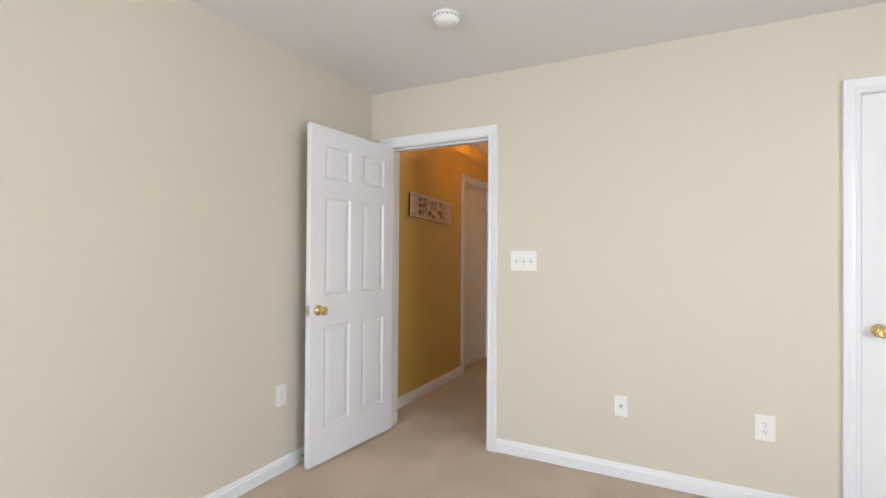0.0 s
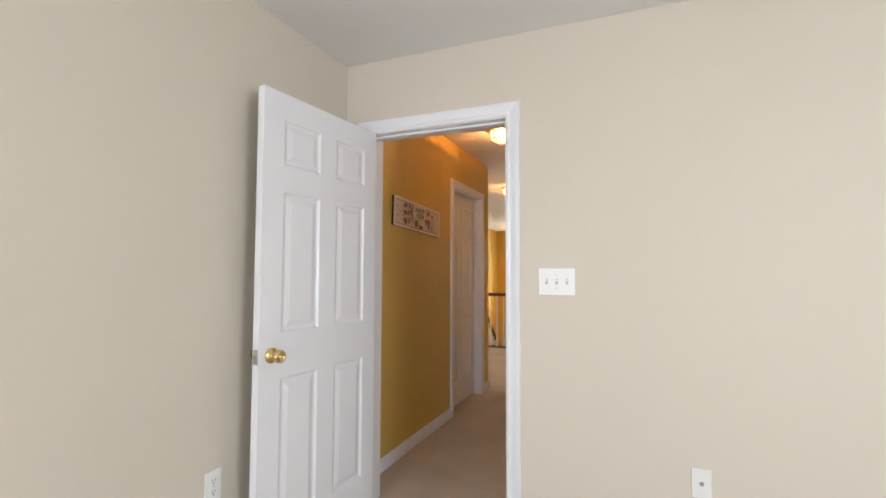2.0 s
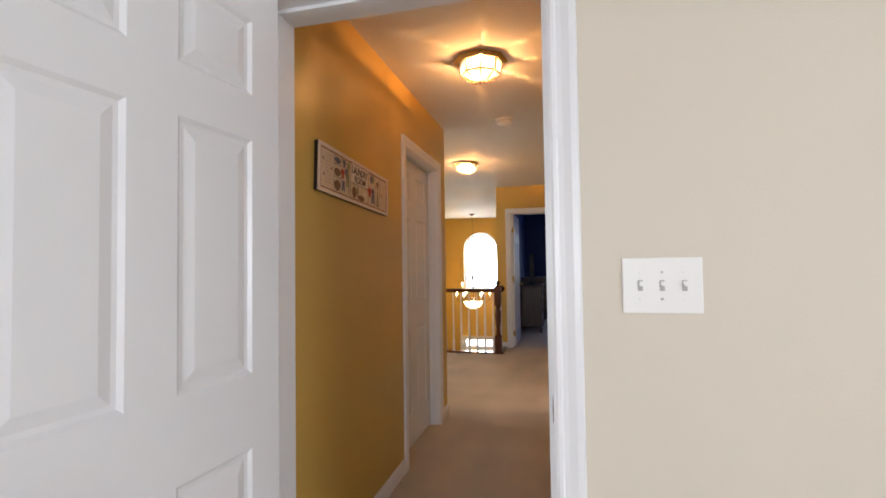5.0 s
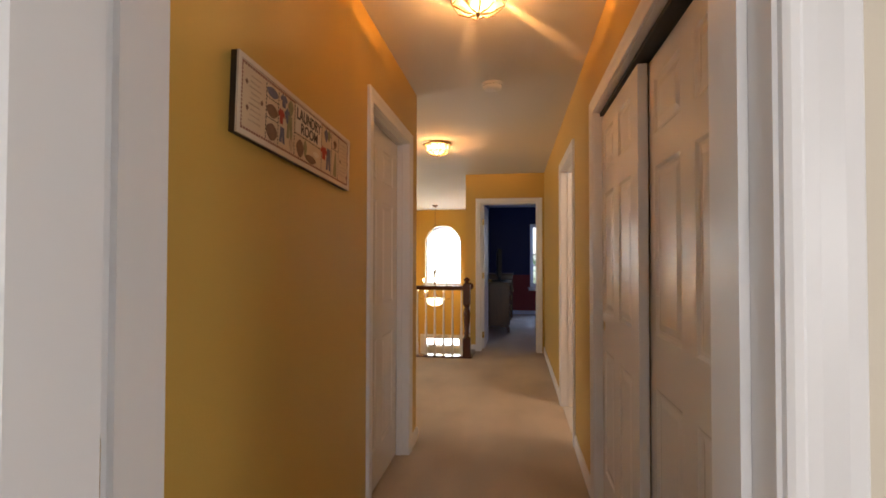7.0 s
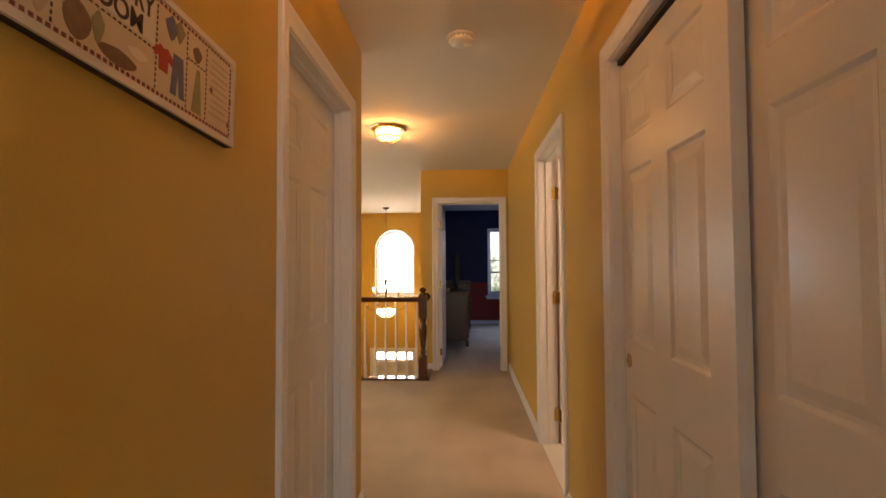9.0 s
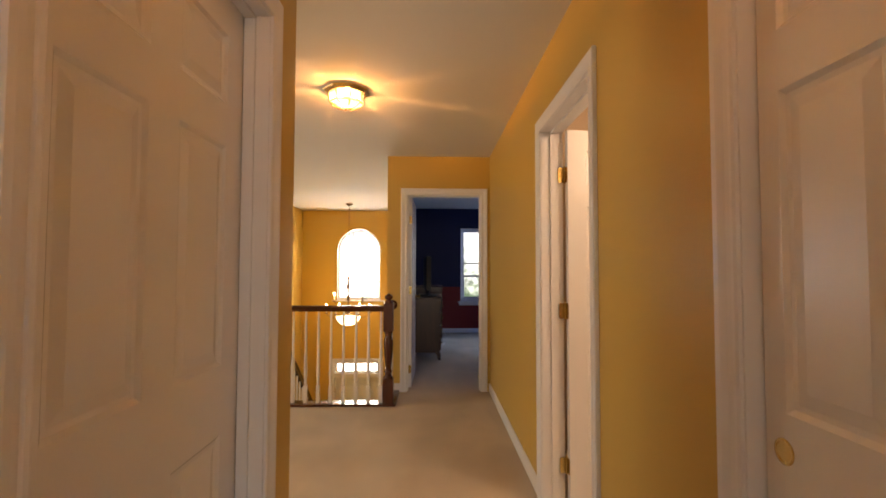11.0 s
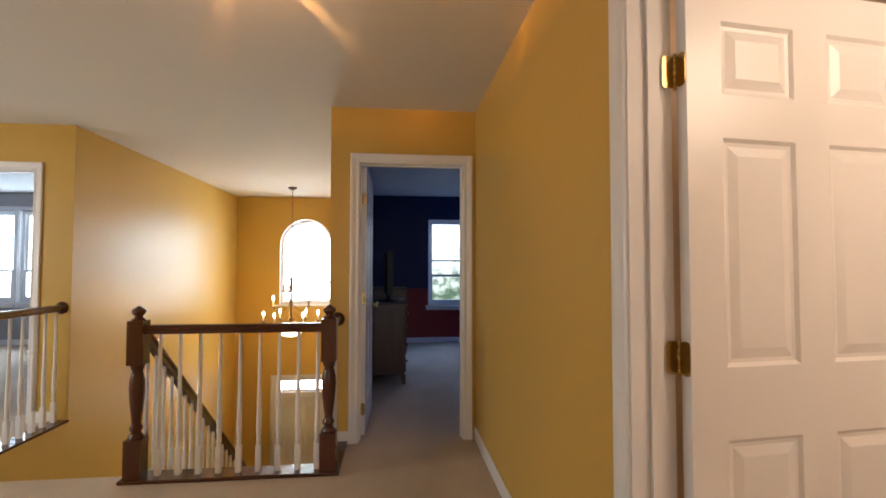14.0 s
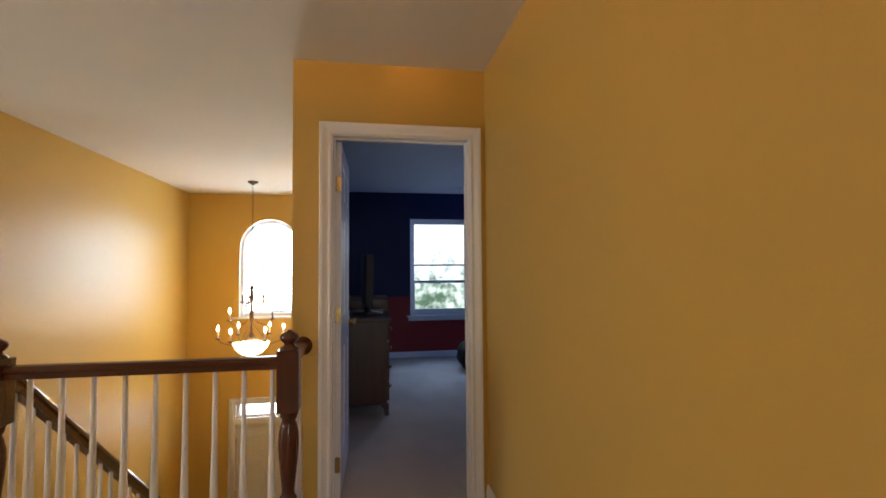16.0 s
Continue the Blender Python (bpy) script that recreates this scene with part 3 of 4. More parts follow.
# ---- stair railing, stairs ----
NX1, NX2, NY = -2.882, -1.756, 8.115
RISE, TREAD = 0.186, 0.2215
PITCH = RISE / TREAD


def newel_mesh():
    bm = bmesh.new()
    box(bm, -0.049, 0.049, -0.049, 0.049, 0, 0.245, 0.004)
    lathe(bm, ((0.044, 0.240), (0.040, 0.262), (0.030, 0.272), (0.027, 0.285), (0.036, 0.300), (0.036, 0.312), (0.027, 0.325), (0.026, 0.345), (0.032, 0.40),
               (0.040, 0.48), (0.0435, 0.54), (0.042, 0.585), (0.033, 0.625), (0.028, 0.642), (0.036, 0.655), (0.038, 0.668), (0.044, 0.690)))
    box(bm, -0.046, 0.046, -0.046, 0.046, 0.68, 0.945, 0.005)
    lathe(bm, ((0.040, 0.940), (0.040, 0.952), (0.024, 0.962), (0.022, 0.972), (0.036, 0.985), (0.040, 1.000), (0.034, 1.012), (0.020, 1.020), (0.008, 1.030), (0.002, 1.032)))
    return bm


def baluster_mesh(h):
    bm = bmesh.new()
    box(bm, -0.016, 0.016, -0.016, 0.016, 0, 0.16, 0.002)
    lathe(bm, ((0.015, 0.155), (0.011, 0.175), (0.0155, 0.19), (0.012, 0.205), (0.0165, 0.26), (0.0155, 0.36), (0.012, 0.50), (0.0095, h)), steps=12)
    return bm


def rail_profile(w=0.03, d=0.055):
    return [(-w * 0.72, -d), (w * 0.72, -d), (w * 0.78, -d * 0.62), (w, -d * 0.45), (w, -d * 0.25), (w * 0.75, -d * 0.06), (w * 0.3, 0), (-w * 0.3, 0), (-w * 0.75, -d * 0.06), (-w, -d * 0.25), (-w, -d * 0.45), (-w * 0.78, -d * 0.62)]


def bar_along(bm, p0, p1, profile, side):
    """A rail with a closed profile of (across, height) from p0 to p1; side: the unit vector across."""
    p0, p1, side = Vector(p0), Vector(p1), Vector(side)
    a = [bm.verts.new(p0 + side * o + Vector((0, 0, z))) for o, z in profile]
    b = [bm.verts.new(p1 + side * o + Vector((0, 0, z))) for o, z in profile]
    n = len(profile)
    for k in range(n):
        bm.faces.new((a[k], a[(k + 1) % n], b[(k + 1) % n], b[k]))
    bm.faces.new(a[::-1])
    bm.faces.new(b)
    return bm


def rosette(parent, centre, axis, s):
    bm = bmesh.new()
    lathe(bm, [(r, s * h) for r, h in ((0.050, 0), (0.050, 0.008), (0.046, 0.014), (0.038, 0.016), (0.036, 0.022), (0.030, 0.024))], centre, 28, axis)
    return part("rosette", bm, CHERRY, parent, "round dark wooden wall rosette")


landing_rail = thing("landing_railing", "dark wood landing railing with white balusters and two newels", "railing", pose(0, 0, 0))
newel = part("newel_post", newel_mesh(), CHERRY, landing_rail, "turned dark-stained newel post")
newel.location = (NX1, NY, 0)
newel = new("newel_post", newel.data)
newel.parent, newel.location = landing_rail, (NX2, NY, 0)
part("handrail", bar_along(bmesh.new(), (NX1 + 0.046, NY, 0.918), (NX2 - 0.046, NY, 0.918), rail_profile(), (0, 1, 0)), CHERRYX, landing_rail, "dark-stained wooden handrail")
part("handrail", bar_along(bmesh.new(), (NX2, NY + 0.046, 0.918), (NX2, 8.531, 0.918), rail_profile(), (1, 0, 0)), CHERRYY, landing_rail, "short dark-stained return rail")
rosette(landing_rail, (NX2, 8.555, 0.890), "y", -1)
part("base_plate", box(bmesh.new(), NX1 - 0.065, NX2 + 0.075, NY - 0.075, NY + 0.075, 0.001, 0.022, 0.006), CHERRYX, landing_rail, "glossy dark wooden base plate")
part("base_plate", box(bmesh.new(), NX2 - 0.075, NX2 + 0.075, NY + 0.076, 8.554, 0.001, 0.022, 0.004), CHERRYY, landing_rail, "glossy dark wooden base plate")
baluster = finish(baluster_mesh(0.868), "baluster", TRIM)
for k in range(9):
    b = new("baluster", baluster)
    b.parent, b.location = landing_rail, (-2.756 + 0.1163 * k, NY, 0.020)
for k in range(3):
    b = new("baluster", baluster)
    b.parent, b.location = landing_rail, (NX2, NY + 0.1133 * (k + 1), 0.020)

# railing on the far side of the stairwell
side_rail = thing("stairwell_railing", "dark wood railing with white balusters along the stairwell", "railing", pose(0, 0, 0))
SX = -4.055
newel = new("newel_post", newel.data)
newel.parent, newel.location = side_rail, (SX, 8.0, 0)
part("handrail", bar_along(bmesh.new(), (SX, 8.046, 0.955), (SX, 9.226, 0.955), rail_profile(), (1, 0, 0)), CHERRYY, side_rail, "dark-stained wooden handrail")
rosette(side_rail, (SX, 9.25, 0.927), "y", -1)
part("base_plate", box(bmesh.new(), SX - 0.06, -3.975, 7.93, 9.248, 0.001, 0.022, 0.005), CHERRYY, side_rail, "glossy dark wooden base plate")
tall = finish(baluster_mesh(0.905), "baluster", TRIM)
for k in range(10):
    b = new("baluster", tall)
    b.parent, b.location = side_rail, (SX, 9.185 - 0.113 * k, 0.020)

stairs = thing("staircase", "carpeted staircase going down to the front door", "stairs", pose(0, 0, 0), kind="structure")
for k in range(1, 16):
    y = 8.17 + TREAD * (k - 1)
    bm = box(bmesh.new(), -3.988, NX1 + 0.02, y - 0.02, y + TREAD, -RISE * k - 0.04, -RISE * k, 0.012)
    box(bm, -3.988, NX1 + 0.02, y + 0.004, y + TREAD, max(BOT + 0.002, -RISE * k - 0.24), -RISE * k - 0.03)
    part("step", bm, CARPET, stairs)
bm = bmesh.new()
prof = [(8.10, -0.02), (8.25, -0.02), (8.17 + TREAD * 15 + 0.05, BOT + 0.22), (8.17 + TREAD * 15 + 0.05, BOT + 0.001), (8.17 + TREAD * 14, BOT + 0.001), (8.10, -0.32)]
a = [bm.verts.new((NX1 + 0.022, y, z)) for y, z in prof]
b = [bm.verts.new((NX1 + 0.045, y, z)) for y, z in prof]
for k in range(len(prof)):
    bm.faces.new((a[k], a[(k + 1) % len(prof)], b[(k + 1) % len(prof)], b[k]))
bm.faces.new(a[::-1])
bm.faces.new(b)
part("stringer", bm, TRIM, stairs, "white painted stair stringer")

stair_rail = thing("stair_handrail", "sloping dark wood stair handrail with white balusters", "railing", pose(0, 0, 0))
y0, y1 = NY + 0.046, 11.42
ztop = lambda y: 0.955 - PITCH * (y - 8.12)
part("handrail", bar_along(bmesh.new(), (NX1, y0, ztop(y0)), (NX1, y1, ztop(y1)), rail_profile(0.03, 0.088), (1, 0, 0)), CHERRYY, stair_rail, "dark-stained sloping handrail")
newel = new("newel_post", newel.data)
newel.parent, newel.location = stair_rail, (NX1, y1 + 0.04, BOT)
stick = finish(baluster_mesh(0.80), "baluster", TRIM)
long_stick = finish(baluster_mesh(0.87), "baluster", TRIM)
for k in range(1, 15):
    for f, mesh in ((0.055, stick), (0.166, long_stick)):
        y = 8.17 + TREAD * (k - 1) + f
        zt = -RISE * k
        b = new("baluster", mesh)
        b.parent, b.location = stair_rail, (NX1, y, zt)
        b.scale = (1, 1, (ztop(y) - 0.06 - zt) / (0.80 if mesh is stick else 0.87))

# ---- windows and the front door ----


def sash_window(name, label, u0, u1, z0, z1, y, cased=True):
    """A double-hung window in a wall that faces -y; y: the inner face of the wall."""
    w = thing(name, label, "window", pose(0, 0, 0), kind="structure")
    c = (u0 + u1) / 2
    zm = z0 + (z1 - z0) * 0.345
    f = 0.04
    bm = bmesh.new()
    for b in ((u0, u0 + f, z0, z1), (u1 - f, u1, z0, z1), (u0 + f, u1 - f, z1 - f, z1), (u0 + f, u1 - f, z0, z0 + f)):
        box(bm, b[0], b[1], y + 0.06, y + 0.13, b[2], b[3], 0.003)
    part("window_frame", bm, VINYL, w)
    bm = bmesh.new()
    for b in ((u0 + f, u0 + f + 0.035, z0 + f, zm + 0.02), (u1 - f - 0.035, u1 - f, z0 + f, zm + 0.02), (u0 + f + 0.035, u1 - f - 0.035, zm - 0.02, zm + 0.02), (u0 + f + 0.035, u1 - f - 0.035, z0 + f, z0 + f + 0.05)):
        box(bm, b[0], b[1], y + 0.065, y + 0.095, b[2], b[3], 0.003)
    part("lower_sash", bm, VINYL, w)
    bm = bmesh.new()
    for b in ((u0 + f, u0 + f + 0.03, zm + 0.02, z1 - f), (u1 - f - 0.03, u1 - f, zm + 0.02, z1 - f), (u0 + f + 0.03, u1 - f - 0.03, zm - 0.018, zm + 0.018), (u0 + f + 0.03, u1 - f - 0.03, z1 - f - 0.03, z1 - f)):
        box(bm, b[0], b[1], y + 0.097, y + 0.125, b[2], b[3], 0.003)
    part("upper_sash", bm, VINYL, w)
    for za, zb, yy in ((z0 + f, zm, y + 0.078), (zm, z1 - f, y + 0.110)):
        p = part("pane", box(bmesh.new(), u0 + f + 0.01, u1 - f - 0.01, yy, yy + 0.004, za, zb), PANE, w)
        p.visible_shadow = False
    bm = box(bmesh.new(), u0 - 0.05, u1 + 0.05, y - 0.035, y + 0.06, z0 - 0.022, z0, 0.005)
    box(bm, u0 - 0.03, u1 + 0.03, y - 0.012, y - 0.001, z0 - 0.075, z0 - 0.022, 0.003)
    part("window_sill", bm, TRIM, w)
    zb = z0 + (z1 - z0) * 0.52
    part("screen_rail", box(bmesh.new(), u0 + f + 0.03, u1 - f - 0.03, y + 0.098, y + 0.116, zb - 0.012, zb + 0.012, 0.002), VINYL, w)
    if cased:
        casing("window_casing", face_minus_y(y), u0, u1, z1, "", bottom=z0, parent=w)
    return w


sash_window("window_1", "white double-hung window in the navy and red wall", -0.782, 0.128, 0.615, 2.049, NAVY_Y, False)
sash_window("window_2", "white double-hung window in the grey bedroom", -8.28, -7.43, 0.67, 2.15, FRONT)
sash_window("window_3", "white double-hung window in the grey bedroom", -7.35, -6.5, 0.67, 2.15, FRONT)

# arched window
arch = thing("window_4", "tall round-headed foyer window with white muntins", "window", pose(0, 0, 0), kind="structure")


def arch_band(r0, r1, spring, z0, y0, y1, uc=-2.84):
    bm = bmesh.new()
    loop = lambda r: [(uc - r, z0)] + [(uc - r * math.cos(k * math.pi / 32), spring + r * math.sin(k * math.pi / 32)) for k in range(33)] + [(uc + r, z0)]
    outer, inner = loop(r1), loop(r0)
    o0, o1 = [bm.verts.new((u, y0, z)) for u, z in outer], [bm.verts.new((u, y1, z)) for u, z in outer]
    i0, i1 = [bm.verts.new((u, y0, z)) for u, z in inner], [bm.verts.new((u, y1, z)) for u, z in inner]
    for k in range(len(outer) - 1):
        for q in ((o0, i0), (o1, i1), (o0, o1), (i0, i1)):
            bm.faces.new((q[0][k], q[0][k + 1], q[1][k + 1], q[1][k]))
    for k in (0, -1):
        bm.faces.new((o0[k], i0[k], i1[k], o1[k]))
    return bm


part("window_frame", arch_band(0.395, 0.44, 1.625, 0.61, FRONT + 0.08, FRONT + 0.15), VINYL, arch)
part("window_sill", box(bmesh.new(), -3.37, -2.31, FRONT - 0.05, FRONT + 0.08, 0.585, 0.61, 0.005), TRIM, arch)
bm = bmesh.new()
box(bm, -3.235, -2.445, FRONT + 0.09, FRONT + 0.14, 0.611, 0.66, 0.003)
for z in (0.98, 1.30, 1.625):
    box(bm, -3.235, -2.445, FRONT + 0.105, FRONT + 0.125, z - 0.009, z + 0.009)
for u in (-2.98, -2.70):
    box(bm, u - 0.009, u + 0.009, FRONT + 0.104, FRONT + 0.126, 0.66, 2.0)
part("muntins", bm, VINYL, arch)
bm = bmesh.new()
pts = [(-2.84 - 0.4, 0.63)] + [(-2.84 - 0.4 * math.cos(k * math.pi / 32), 1.625 + 0.4 * math.sin(k * math.pi / 32)) for k in range(33)] + [(-2.84 + 0.4, 0.63)]
f0, f1 = [bm.verts.new((u, FRONT + 0.113, z)) for u, z in pts], [bm.verts.new((u, FRONT + 0.117, z)) for u, z in pts]
bm.faces.new(f0)
bm.faces.new(f1[::-1])
for k in range(len(pts)):
    bm.faces.new((f0[k], f0[(k + 1) % len(pts)], f1[(k + 1) % len(pts)], f1[k]))
part("pane", bm, PANE, arch).visible_shadow = False

# front door below a transom pane
casing("trim_front_door", face_minus_y(FRONT), -3.33, -2.40, -0.64, WHITE_CASING, bottom=BOT)
frame_bm = bmesh.new()
for a, b, c, d in ((-3.3475, -3.31, BOT, -0.6225), (-2.42, -2.3825, BOT, -0.6225), (-3.31, -2.42, -0.655, -0.6225), (-3.31, -2.42, -0.955, -0.865)):
    box(frame_bm, a, b, FRONT + 0.002, FRONT + 0.14, c, d)
solid("door_frame_front", frame_bm, TRIM, "white painted front door frame with transom bar", "door frame", "structure")
transom = thing("window_5", "wide transom pane over the front door", "window", pose(0, 0, 0), kind="structure")
bm = bmesh.new()
for a, b, c, d in ((-3.31, -3.265, -0.865, -0.655), (-2.465, -2.42, -0.865, -0.655), (-3.265, -2.465, -0.685, -0.655), (-3.265, -2.465, -0.865, -0.835)):
    box(bm, a, b, FRONT + 0.07, FRONT + 0.11, c, d, 0.003)
part("window_frame", bm, VINYL, transom)
part("pane", box(bmesh.new(), -3.27, -2.46, FRONT + 0.088, FRONT + 0.092, -0.84, -0.68), PANE, transom).visible_shadow = False
W, DH = 0.884, -0.958 - BOT - 0.014
front = thing("front_door", "closed white panelled front door below a transom", "door", pose(-3.307, FRONT + 0.05, BOT + 0.012))
part("leaf", box(bmesh.new(), 0, W, 0, 0.045, 0, DH, 0.002), DOORW, front)
for z0, z1 in ((0.18, 0.72), (0.86, 1.48), (1.60, 1.86)):
    for x in (0.11, 0.474):
        p = part("panel", panel_mesh(0.30, z1 - z0, 0.02), DOORW, front)
        p.matrix_local = Matrix.Translation((x, -0.004, z0))
for z in (0.2, 1.0, 1.75):
    part("hinge", lathe(bmesh.new(), ((0.006, z - 0.05), (0.008, z - 0.046), (0.008, z + 0.046), (0.006, z + 0.05)), (-0.004, -0.006, 0), 12), BRASS, front, "brass hinge")
kn = part("doorknob", knob_mesh(0.045, False), BRASS, front, "polished brass doorknob")
kn.matrix_local = Matrix.Translation((W - 0.07, 0, 0.93))

# outside: overcast sky and garden trees beyond the front windows
backdrop = bpy.data.materials.new("hazy_garden_distance")
backdrop.use_nodes = True
nt = backdrop.node_tree
nt.nodes.clear()
out, em = nt.nodes.new("ShaderNodeOutputMaterial"), nt.nodes.new("ShaderNodeEmission")
geo, sep = nt.nodes.new("ShaderNodeNewGeometry"), nt.nodes.new("ShaderNodeSeparateXYZ")
n1 = nt.nodes.new("ShaderNodeTexNoise")
n1.inputs["Scale"].default_value, n1.inputs["Detail"].default_value, n1.inputs["Roughness"].default_value = 0.9, 8, 0.75
nt.links.new(geo.outputs["Position"], n1.inputs["Vector"])
nt.links.new(geo.outputs["Position"], sep.inputs[0])
edge = nt.nodes.new("ShaderNodeMath")
edge.operation = "MULTIPLY_ADD"
edge.inputs[1].default_value = 7.0
nt.links.new(n1.outputs["Fac"], edge.inputs[0])
nt.links.new(sep.outputs["Z"], edge.inputs[2])
step = nt.nodes.new("ShaderNodeMapRange")
step.inputs["From Min"].default_value, step.inputs["From Max"].default_value = 4.3, 5.6
nt.links.new(edge.outputs[0], step.inputs["Value"])
n2 = nt.nodes.new("ShaderNodeTexNoise")
n2.inputs["Scale"].default_value, n2.inputs["Detail"].default_value = 2.2, 8
nt.links.new(geo.outputs["Position"], n2.inputs["Vector"])
ramp = nt.nodes.new("ShaderNodeValToRGB")
ramp.color_ramp.elements[0].position, ramp.color_ramp.elements[1].position = 0.40, 0.62
ramp.color_ramp.elements[0].color, ramp.color_ramp.elements[1].color = (0.09, 0.15, 0.10, 1), (0.64, 0.76, 0.70, 1)
nt.links.new(n2.outputs["Fac"], ramp.inputs["Fac"])
mx = nt.nodes.new("ShaderNodeMix")
mx.data_type = "RGBA"
nt.links.new(step.outputs["Result"], mx.inputs["Factor"])
nt.links.new(ramp.outputs["Color"], mx.inputs["A"])
mx.inputs["B"].default_value = (0.86, 0.93, 1.0, 1)
nt.links.new(mx.outputs["Result"], em.inputs["Color"])
em.inputs["Strength"].default_value = 1.7
nt.links.new(em.outputs[0], out.inputs["Surface"])
bm = bmesh.new()
bm.faces.new([bm.verts.new(p) for p in ((-40, 27, -8), (40, 27, -8), (40, 27, 16), (-40, 27, 16))])
solid("backdrop", bm, backdrop, "pale sky and garden trees beyond the windows", "backdrop", "structure")

# ---- ceiling lamps ----


def ceiling_lamp(x, y, turn):
    fl = thing("ceiling_lamp", "lit brass ceiling lamp of eight glass panes", "ceiling lamp", pose(x, y, H, 0, 0, turn), "hall ceiling lamps")
    n = 8
    pt = lambda r, k, z: Vector((r * math.cos(2 * math.pi * k / n), r * math.sin(2 * math.pi * k / n), z))
    bm = bmesh.new()
    lathe(bm, ((0.150, -0.001), (0.158, -0.007), (0.156, -0.012), (0.132, -0.023), (0.124, -0.023)), (0, 0, 0), n, flat=True)
    part("canopy", bm, BRASS, fl, "brass ceiling plate")
    for k in range(n):
        rib = bmesh.new()
        tube(rib, (pt(0.122, k, -0.022), pt(0.112, k, -0.085), pt(0.055, k, -0.118), pt(0.012, k, -0.122)), 0.0040, 6)
        tube(rib, (pt(0.112, k, -0.085), pt(0.112, k + 1, -0.085)), 0.0042, 6)
        part("rib", rib, ANTIQUE, fl, "brass rib")
        for lo, hi in (((0.120, -0.024), (0.110, -0.083)), ((0.110, -0.087), (0.014, -0.120))):
            bm = bmesh.new()
            ps = [pt(lo[0], k + 0.061, lo[1]), pt(lo[0], k + 0.939, lo[1]), pt(hi[0], k + 0.939, hi[1]), pt(hi[0], k + 0.061, hi[1])]
            nrm = (ps[1] - ps[0]).cross(ps[3] - ps[0]).normalized() * 0.003
            a, b = [bm.verts.new(p) for p in ps], [bm.verts.new(p + nrm) for p in ps]
            bm.faces.new(a)
            bm.faces.new(b[::-1])
            for q in range(4):
                bm.faces.new((a[q], a[(q + 1) % 4], b[(q + 1) % 4], b[q]))
            part("glass_panel", bm, SIDEGLASS if lo[1] > -0.05 else LOWGLASS, fl, "bevelled glass panel")
    part("finial", lathe(bmesh.new(), ((0.014, -0.119), (0.014, -0.124), (0.008, -0.128), (0.006, -0.134), (0.002, -0.138))), ANTIQUE, fl, "brass finial")
    for side in (-0.042, 0.042):
        at = Matrix.Rotation(-radians(turn), 3, "Z") @ Vector((side, 0.3 * side, 0))
        part("bulb", lathe(bmesh.new(), ((0.010, -0.023), (0.012, -0.028), (0.017, -0.042), (0.013, -0.054), (0.004, -0.060)), at, 16), FLAME, fl, "lit bulb")


for (lx, ly), turn in zip(HALL_LAMPS, (10, 22)):
    ceiling_lamp(lx, ly, turn)

# ---- chandelier ----
ch = thing("chandelier", "two-tier bronze chandelier with lit candle bulbs and glass bowl", "chandelier", pose(-2.86, 12.2, 0))
part("canopy", lathe(bmesh.new(), ((0.065, H - 0.001), (0.062, H - 0.02), (0.03, H - 0.035), (0.01, H - 0.05))), BRONZE, ch)
bm = bmesh.new()
z = 1.10
k = 0
while z < H - 0.05:
    loop = [(0.009 * math.cos(a) * (1 if k % 2 else 0), 0.009 * math.cos(a) * (0 if k % 2 else 1), z + 0.022 + 0.022 * math.sin(a)) for a in [2 * math.pi * q / 10 for q in range(11)]]
    tube(bm, loop, 0.0025, 5)
    z += 0.036
    k += 1
part("chain", bm, BRONZE, ch, "dark hanging chain")
part("column", lathe(bmesh.new(), ((0.006, 1.12), (0.02, 1.09), (0.045, 1.075), (0.02, 1.06), (0.014, 1.03), (0.022, 1.0), (0.03, 0.96), (0.02, 0.92), (0.012, 0.88), (0.018, 0.80), (0.028, 0.74), (0.02, 0.69),
                                   (0.012, 0.62), (0.016, 0.52), (0.035, 0.47), (0.028, 0.43), (0.012, 0.40))), BRONZE, ch)


def candle(a, r, zc, drop, lit=True):
    c, s = math.cos(a), math.sin(a)
    arm = bmesh.new()
    tube(arm, [(c * rr, s * rr, zz) for rr, zz in ((0.02, zc + drop * 0.3), (r * 0.3, zc - drop * 0.55), (r * 0.62, zc - drop * 0.95), (r * 0.88, zc - drop * 0.65), (r, zc - 0.015))], 0.0055, 6)
    lathe(arm, ((0.008, zc - 0.02), (0.034, zc - 0.006), (0.036, zc), (0.012, zc + 0.004)), (c * r, s * r, 0), 14)
    arm = part("arm", arm, BRONZE, ch, "curved bronze arm with drip pan")
    part("candle", lathe(bmesh.new(), ((0.011, zc + 0.002), (0.011, zc + 0.085)), (c * r, s * r, 0), 12), PLASTIC if lit else BRONZE, arm, "candle sleeve")
    if not lit:
        return
    part("bulb", lathe(bmesh.new(), ((0.006, zc + 0.085), (0.016, zc + 0.105), (0.014, zc + 0.125), (0.003, zc + 0.155)), (c * r, s * r, 0), 12), FLAME, arm, "lit candle bulb")


for k in range(6):
    candle(2 * math.pi * k / 6 + 0.12, 0.385, 0.46, 0.10)
for k in range(3):
    candle(2 * math.pi * k / 3 + 0.5, 0.15, 0.90, 0.06, False)
for k in range(3):
    candle(radians(13 + 90 * k), 0.25, 0.68, 0.08, k == 2)
part("bowl", lathe(bmesh.new(), ((0.02, 0.225), (0.08, 0.235), (0.14, 0.265), (0.19, 0.32), (0.215, 0.375), (0.220, 0.385), (0.205, 0.38), (0.02, 0.375)), steps=36), FROST, ch, "lit frosted glass bowl")
part("finial", lathe(bmesh.new(), ((0.004, 0.19), (0.012, 0.205), (0.022, 0.226))), BRONZE, ch)
